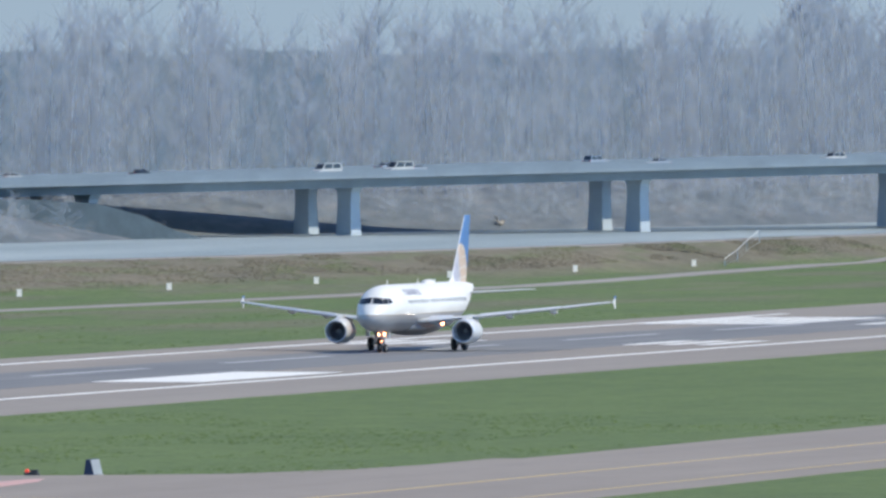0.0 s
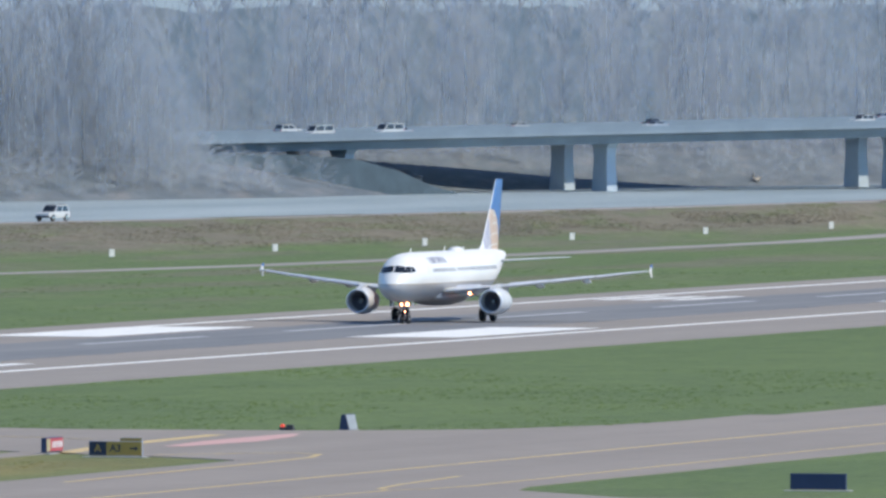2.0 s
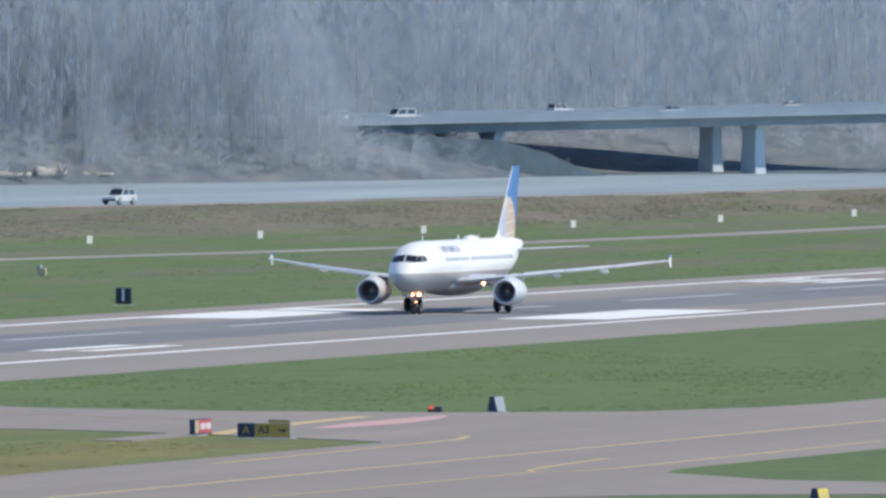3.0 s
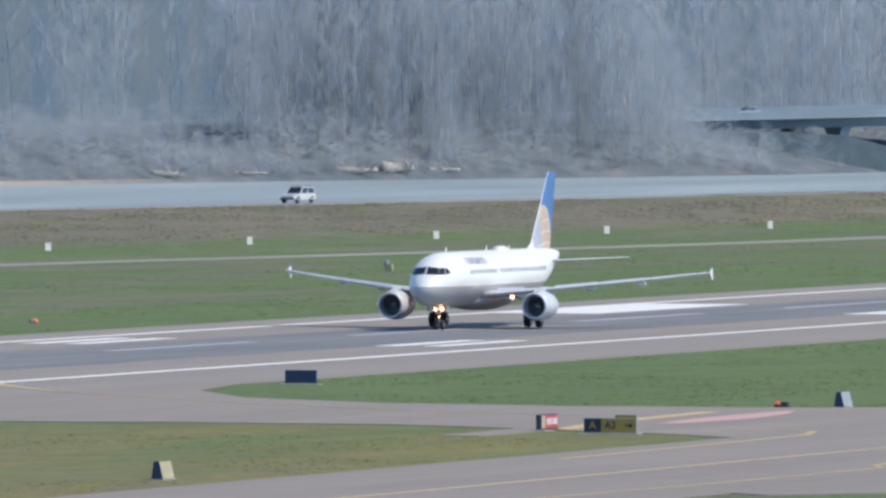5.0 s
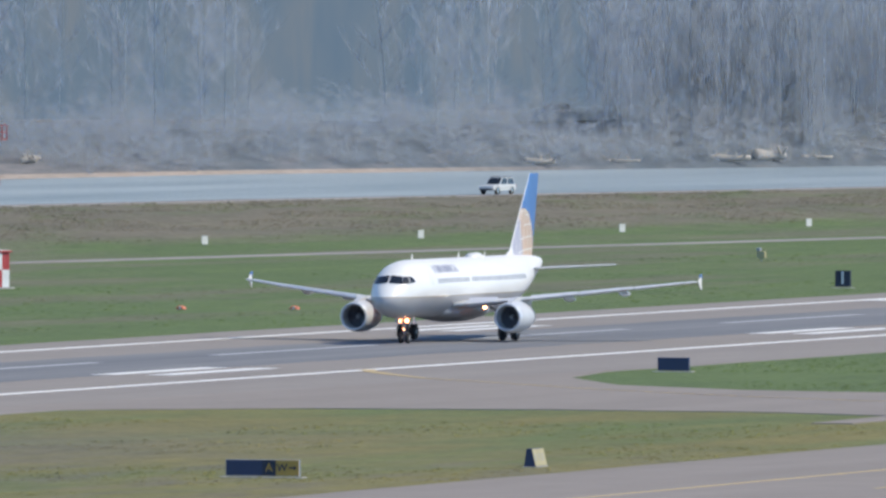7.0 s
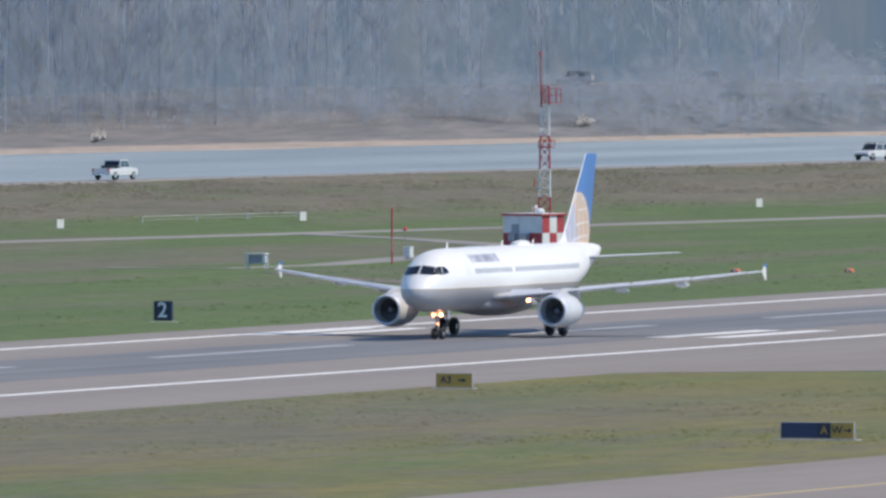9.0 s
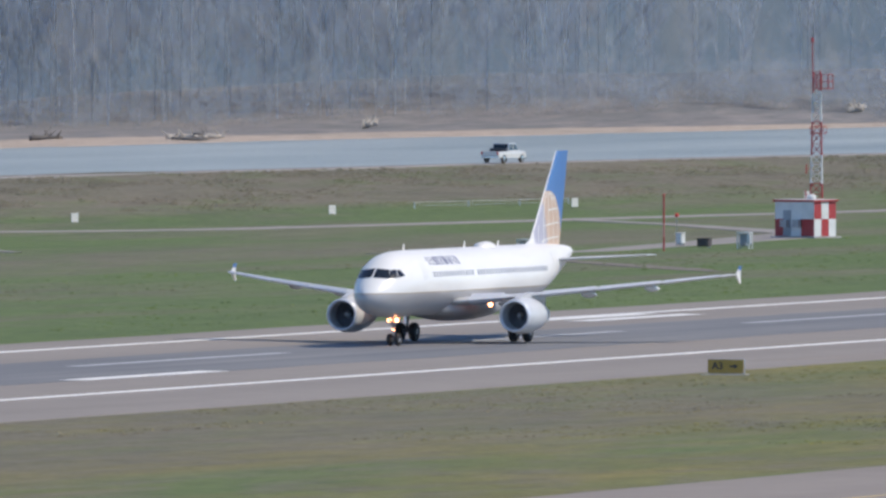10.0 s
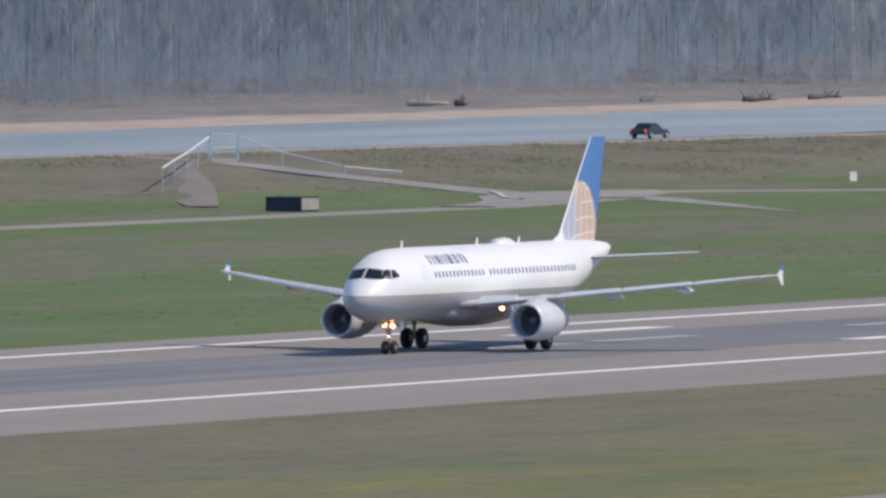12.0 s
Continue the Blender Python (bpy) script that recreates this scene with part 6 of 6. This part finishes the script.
def build_fence(points, label, tops, thick=0.055, wires=(0.5, 0.1)):
    """A fence over points in plan; tops: height of the top rail at its first and last post, straight between them."""
    s = root("fence", pose(0, 0, 0))
    tagged(s, label=label, category="fence")
    n = len(points) - 1
    ps = [Vector((x, y, ground_height(x, y))) for x, y in points]
    ts = [Vector((p.x, p.y, float(np.interp(k, [i * n / (len(tops) - 1) for i in range(len(tops))], tops)))) for k, p in enumerate(ps)]
    for p, t in zip(ps, ts):
        part("post", tube(bmesh.new(), p - Vector((0, 0, 0.2)), t, 0.05), STEEL, s)
    for p, q, t, u in zip(ps, ps[1:], ts, ts[1:]):
        part("rail", tube(bmesh.new(), t, u, thick), SUNLIT_RAIL, s, "bright top rail")
        for f in wires:
            part("wire", tube(bmesh.new(), p.lerp(t, f), q.lerp(u, f), 0.012, None, 4), STEEL, s, "thin wire")


build_gate()
build_fence([(1429.5, 617.0), (1415.5, 611.9), (1401.5, 606.8), (1387, 601.7), (1373, 596.7)], "chain-link fence running down the levee from a gate", [4.6, 2.95], 0.085)
build_fence([(1433.4, 615.9), (1432.6, 611.5), (1431.3, 605.2), (1432.7, 603.2), (1434.1, 601.2)], "fence with a bright rail running down beside the ramp", [4.6, 3.3, 2.15, 1.9, 1.7])
build_fence([(1547, 571.5), (1557, 570), (1567, 568.7), (1576.5, 567.4)], "low fence with a pale rail at the levee foot", [1.05, 1.0], 0.014, (0.5,))
build_fence([(2147.5, 504.7), (2160.6, 506.2), (2176, 508.6), (2192.3, 510.8)], "fence with a pale rail climbing the levee", [1.3, 2.6, 4.3], 0.04)


def build_trough():
    s = root("storage_bin", pose(1347.5, 574.3, 0, 0, 0, 0))
    tagged(s, label="long dark blue steel bin with a pale end beside the road", category="bin")
    part("body", solid((-1.8, -1.5, 0.08), (1.8, 1.6, 1.1), 0.05), plain("dark_blue_steel", (0.035, 0.04, 0.07), 0.6, 0.1, 0.25, 1.5), s, "dark blue sides")
    part("end_panel", solid((-1.7, -1.53, 0.12), (1.7, -1.5, 1.06), 0.01), plain("pale_tan_panel", (0.38, 0.34, 0.31), 0.7, 0, 0.2, 1.5), s, "pale tan end")
    part("rim", solid((-1.86, -1.56, 1.1), (1.86, 1.66, 1.18), 0.02), CAR_TRIM, s, "dark rim")
    for k in range(4):
        part("rib", solid((-1.86, -1.1 + 0.8 * k, 0.1), (-1.8, -1.0 + 0.8 * k, 1.1), 0.01), CAR_TRIM, s)
    for a in (-1.5, 1.5):
        part("skid", solid((a - 0.1, -1.5, -0.03), (a + 0.1, 1.6, 0.1), 0.01), CAR_TRIM, s)


build_trough()

# ---- driftwood on the far shore ----
def build_drift(x, y, length, girth, dark, seed):
    r = random.Random(seed)
    length, girth = length * 1.15, girth * (0.95 if dark else 1.3)
    s = root("driftwood_log", pose(x, y, ground_height(x, y), 0, 0, r.uniform(-25, 25) - 65))
    tagged(s, label="dark stranded driftwood log on the sand" if dark else "bleached driftwood log on the far shore", category="log")
    s["group"] = "driftwood along the shore"
    m = DARKWOOD if dark else SAND
    bm = bmesh.new()
    rings = []
    for k in range(9):
        f = k / 8
        rad = girth * (1 - 0.6 * f) * r.uniform(0.85, 1.15)
        c = Vector(((f - 0.5) * length, 0.35 * math.sin(f * 4 + seed), girth * 0.7 + 0.10 * length * f * r.uniform(0.2, 1.0) * 0.3))
        rings.append([c + Vector((0, rad * math.cos(j * math.pi / 4), rad * math.sin(j * math.pi / 4))) for j in range(8)])
    part("log", loft(bm, rings), m, s, "", True)
    for k in range(5):
        a = Vector(((r.random() - 0.5) * length * 0.9, 0, girth * 0.8))
        part("branch", tube(bmesh.new(), a, a + Vector((r.uniform(-1.2, 1.2), r.uniform(-0.8, 0.8), r.uniform(0.5, 1.5))), girth * 0.3, girth * 0.08, 6), m, s)


for k, (dx, dy, ln, gi, dk) in enumerate(((2654, 827, 4.0, 0.55, False), (2699, 810.5, 5.5, 0.6, False), (2709, 807, 4.5, 0.85, False), (2721, 803, 4.5, 0.35, False), (2673, 820.5, 6.0, 0.3, False), (2332, 894, 4.5, 0.35, True), (2344, 895, 2.5, 0.4, False),
                                            (2283, 905, 4.0, 0.4, True), (2312, 907, 3.0, 0.4, True), (2336, 896, 5.0, 0.4, False), (2428, 904, 1.2, 0.55, False), (2201, 919, 5.0, 0.35, False), (2208, 917, 1.6, 0.6, True), (2282, 905, 3.6, 0.45, True), (2309, 906, 4.0, 0.4, True),
                                            (2547, 872, 2.0, 0.45, False), (2438, 907, 1.2, 0.5, False), (2551, 873, 2.2, 0.5, False), (3000, 744, 1.2, 0.5, False), (2360, 903, 2.0, 0.2, True), (2260, 912, 2.2, 0.22, True))):
    build_drift(dx, dy, ln, gi, dk, k + 3)


# ---- rough grass: uncountable tufts on the levee and in the fields ----
def build_tufts(name, label, spots, material, seed):
    rng = np.random.default_rng(seed)
    tri = []
    for x, y, z, h in spots:
        a = rng.random() * 6.28
        r = 0.10 + h * (1.8 + 1.6 * rng.random())
        rim = [(x + r * math.cos(a + q * 1.571) * (0.7 + 0.6 * rng.random()), y + r * math.sin(a + q * 1.571) * (0.7 + 0.6 * rng.random()), z - 0.06) for q in range(4)]
        top = (x + rng.normal(0, h * 0.2), y + rng.normal(0, h * 0.2), z + h * (0.6 + 0.5 * rng.random()))
        for q in range(4):
            tri.append((rim[q], rim[(q + 1) % 4], top))
    v = np.array(tri, dtype=np.float32).reshape(-1, 3)
    me = bpy.data.meshes.new(name)
    n = len(v) // 3
    me.vertices.add(len(v))
    me.vertices.foreach_set("co", v.ravel())
    me.loops.add(len(v))
    me.loops.foreach_set("vertex_index", np.arange(len(v), dtype=np.int32))
    me.polygons.add(n)
    me.polygons.foreach_set("loop_start", np.arange(n, dtype=np.int32) * 3)
    me.materials.append(material)
    me.update(calc_edges=True)
    tagged(new(name, me), label=label, category="grass", kind="stuff")


rng = np.random.default_rng(5)
spots = []
for k in range(26000):
    x = 1330 + 900 * rng.random()
    lo, hi = MARKER_Y(x) + 1, CREST_Y(x) - 3.5
    y = lo + (hi - lo) * rng.random() ** 0.75
    if noise.noise((x * 0.05, y * 0.12, 2.0)) < -0.12 or abs(y - 607) < 9 and 1340 < x < 1445:
        continue
    spots.append((x, y, ground_height(x, y) + 0.1, 0.03 + 0.08 * rng.random() ** 3))
build_tufts("levee_grass", "dry brown rough grass on the levee slope", spots, GROUND, 1)
spots = []
for k in range(26000):
    x, y = 880 + 420 * rng.random(), 289 + 67 * rng.random()
    edge = 1000 + 60 * (y > 304)
    if 1030 < x < 1112 + 50 * max(0, (y - 330) / 26) and y < 358:
        continue
    if noise.noise((x * 0.03, y * 0.07, 9.0)) < -0.05:
        continue
    spots.append((x, y, 0.0, 0.03 + 0.10 * rng.random() ** 3))
for k in range(12000):
    x, y = 1000 + 800 * rng.random(), 424 + 70 * rng.random()
    if noise.noise((x * 0.02, y * 0.06, 4.0)) > 0.0:
        spots.append((x, y, 0.0, 0.03 + 0.12 * rng.random() ** 3))
build_tufts("field_grass", "short green and dry turf beside the pavements", spots, GROUND, 2)


# ---- what moves ----
def on_levee(x, way):
    a, b = Vector((x - 12, CREST_Y(x - 12))), Vector((x + 12, CREST_Y(x + 12)))
    d = (b - a) * way
    return pose(x, CREST_Y(x), 3.10, 0, 0, math.degrees(math.atan2(d.y, d.x)))


def motions():
    times = [0.5 * k for k in range(25)]
    walk(AIRLINER, [(t, pose(1557.8 - 36.956 * t - 1.1755 * t * t, 396.9, 0.067)) for t in times])
    walk(SUV, [(t, on_levee(1948.3 - 17.75 * t, -1)) for t in times])
    walk(PICKUP, [(t, on_levee(1420.5 + 23.55 * t, 1)) for t in times])
    walk(DARK_CAR, [(t, on_levee(1252.5 + 23.25 * t, 1)) for t in times])
    for ob, start, speed, lane in BRIDGE_TRAFFIC:
        rows = []
        for t in range(13):
            a = start + speed * t
            p = bridge_at(a, lane + road_bend(a), deck_z(a) + 0.01)
            if a < -258:
                p.z = ground_height(p.x, p.y) + 0.16
            q = bridge_at(a + speed * 0.1, lane + road_bend(a + speed * 0.1), 0)
            rows.append((float(t), pose(p.x, p.y, p.z, 0, 0, math.degrees(math.atan2(q.y - p.y, q.x - p.x)))))
        walk(ob, rows)


motions()
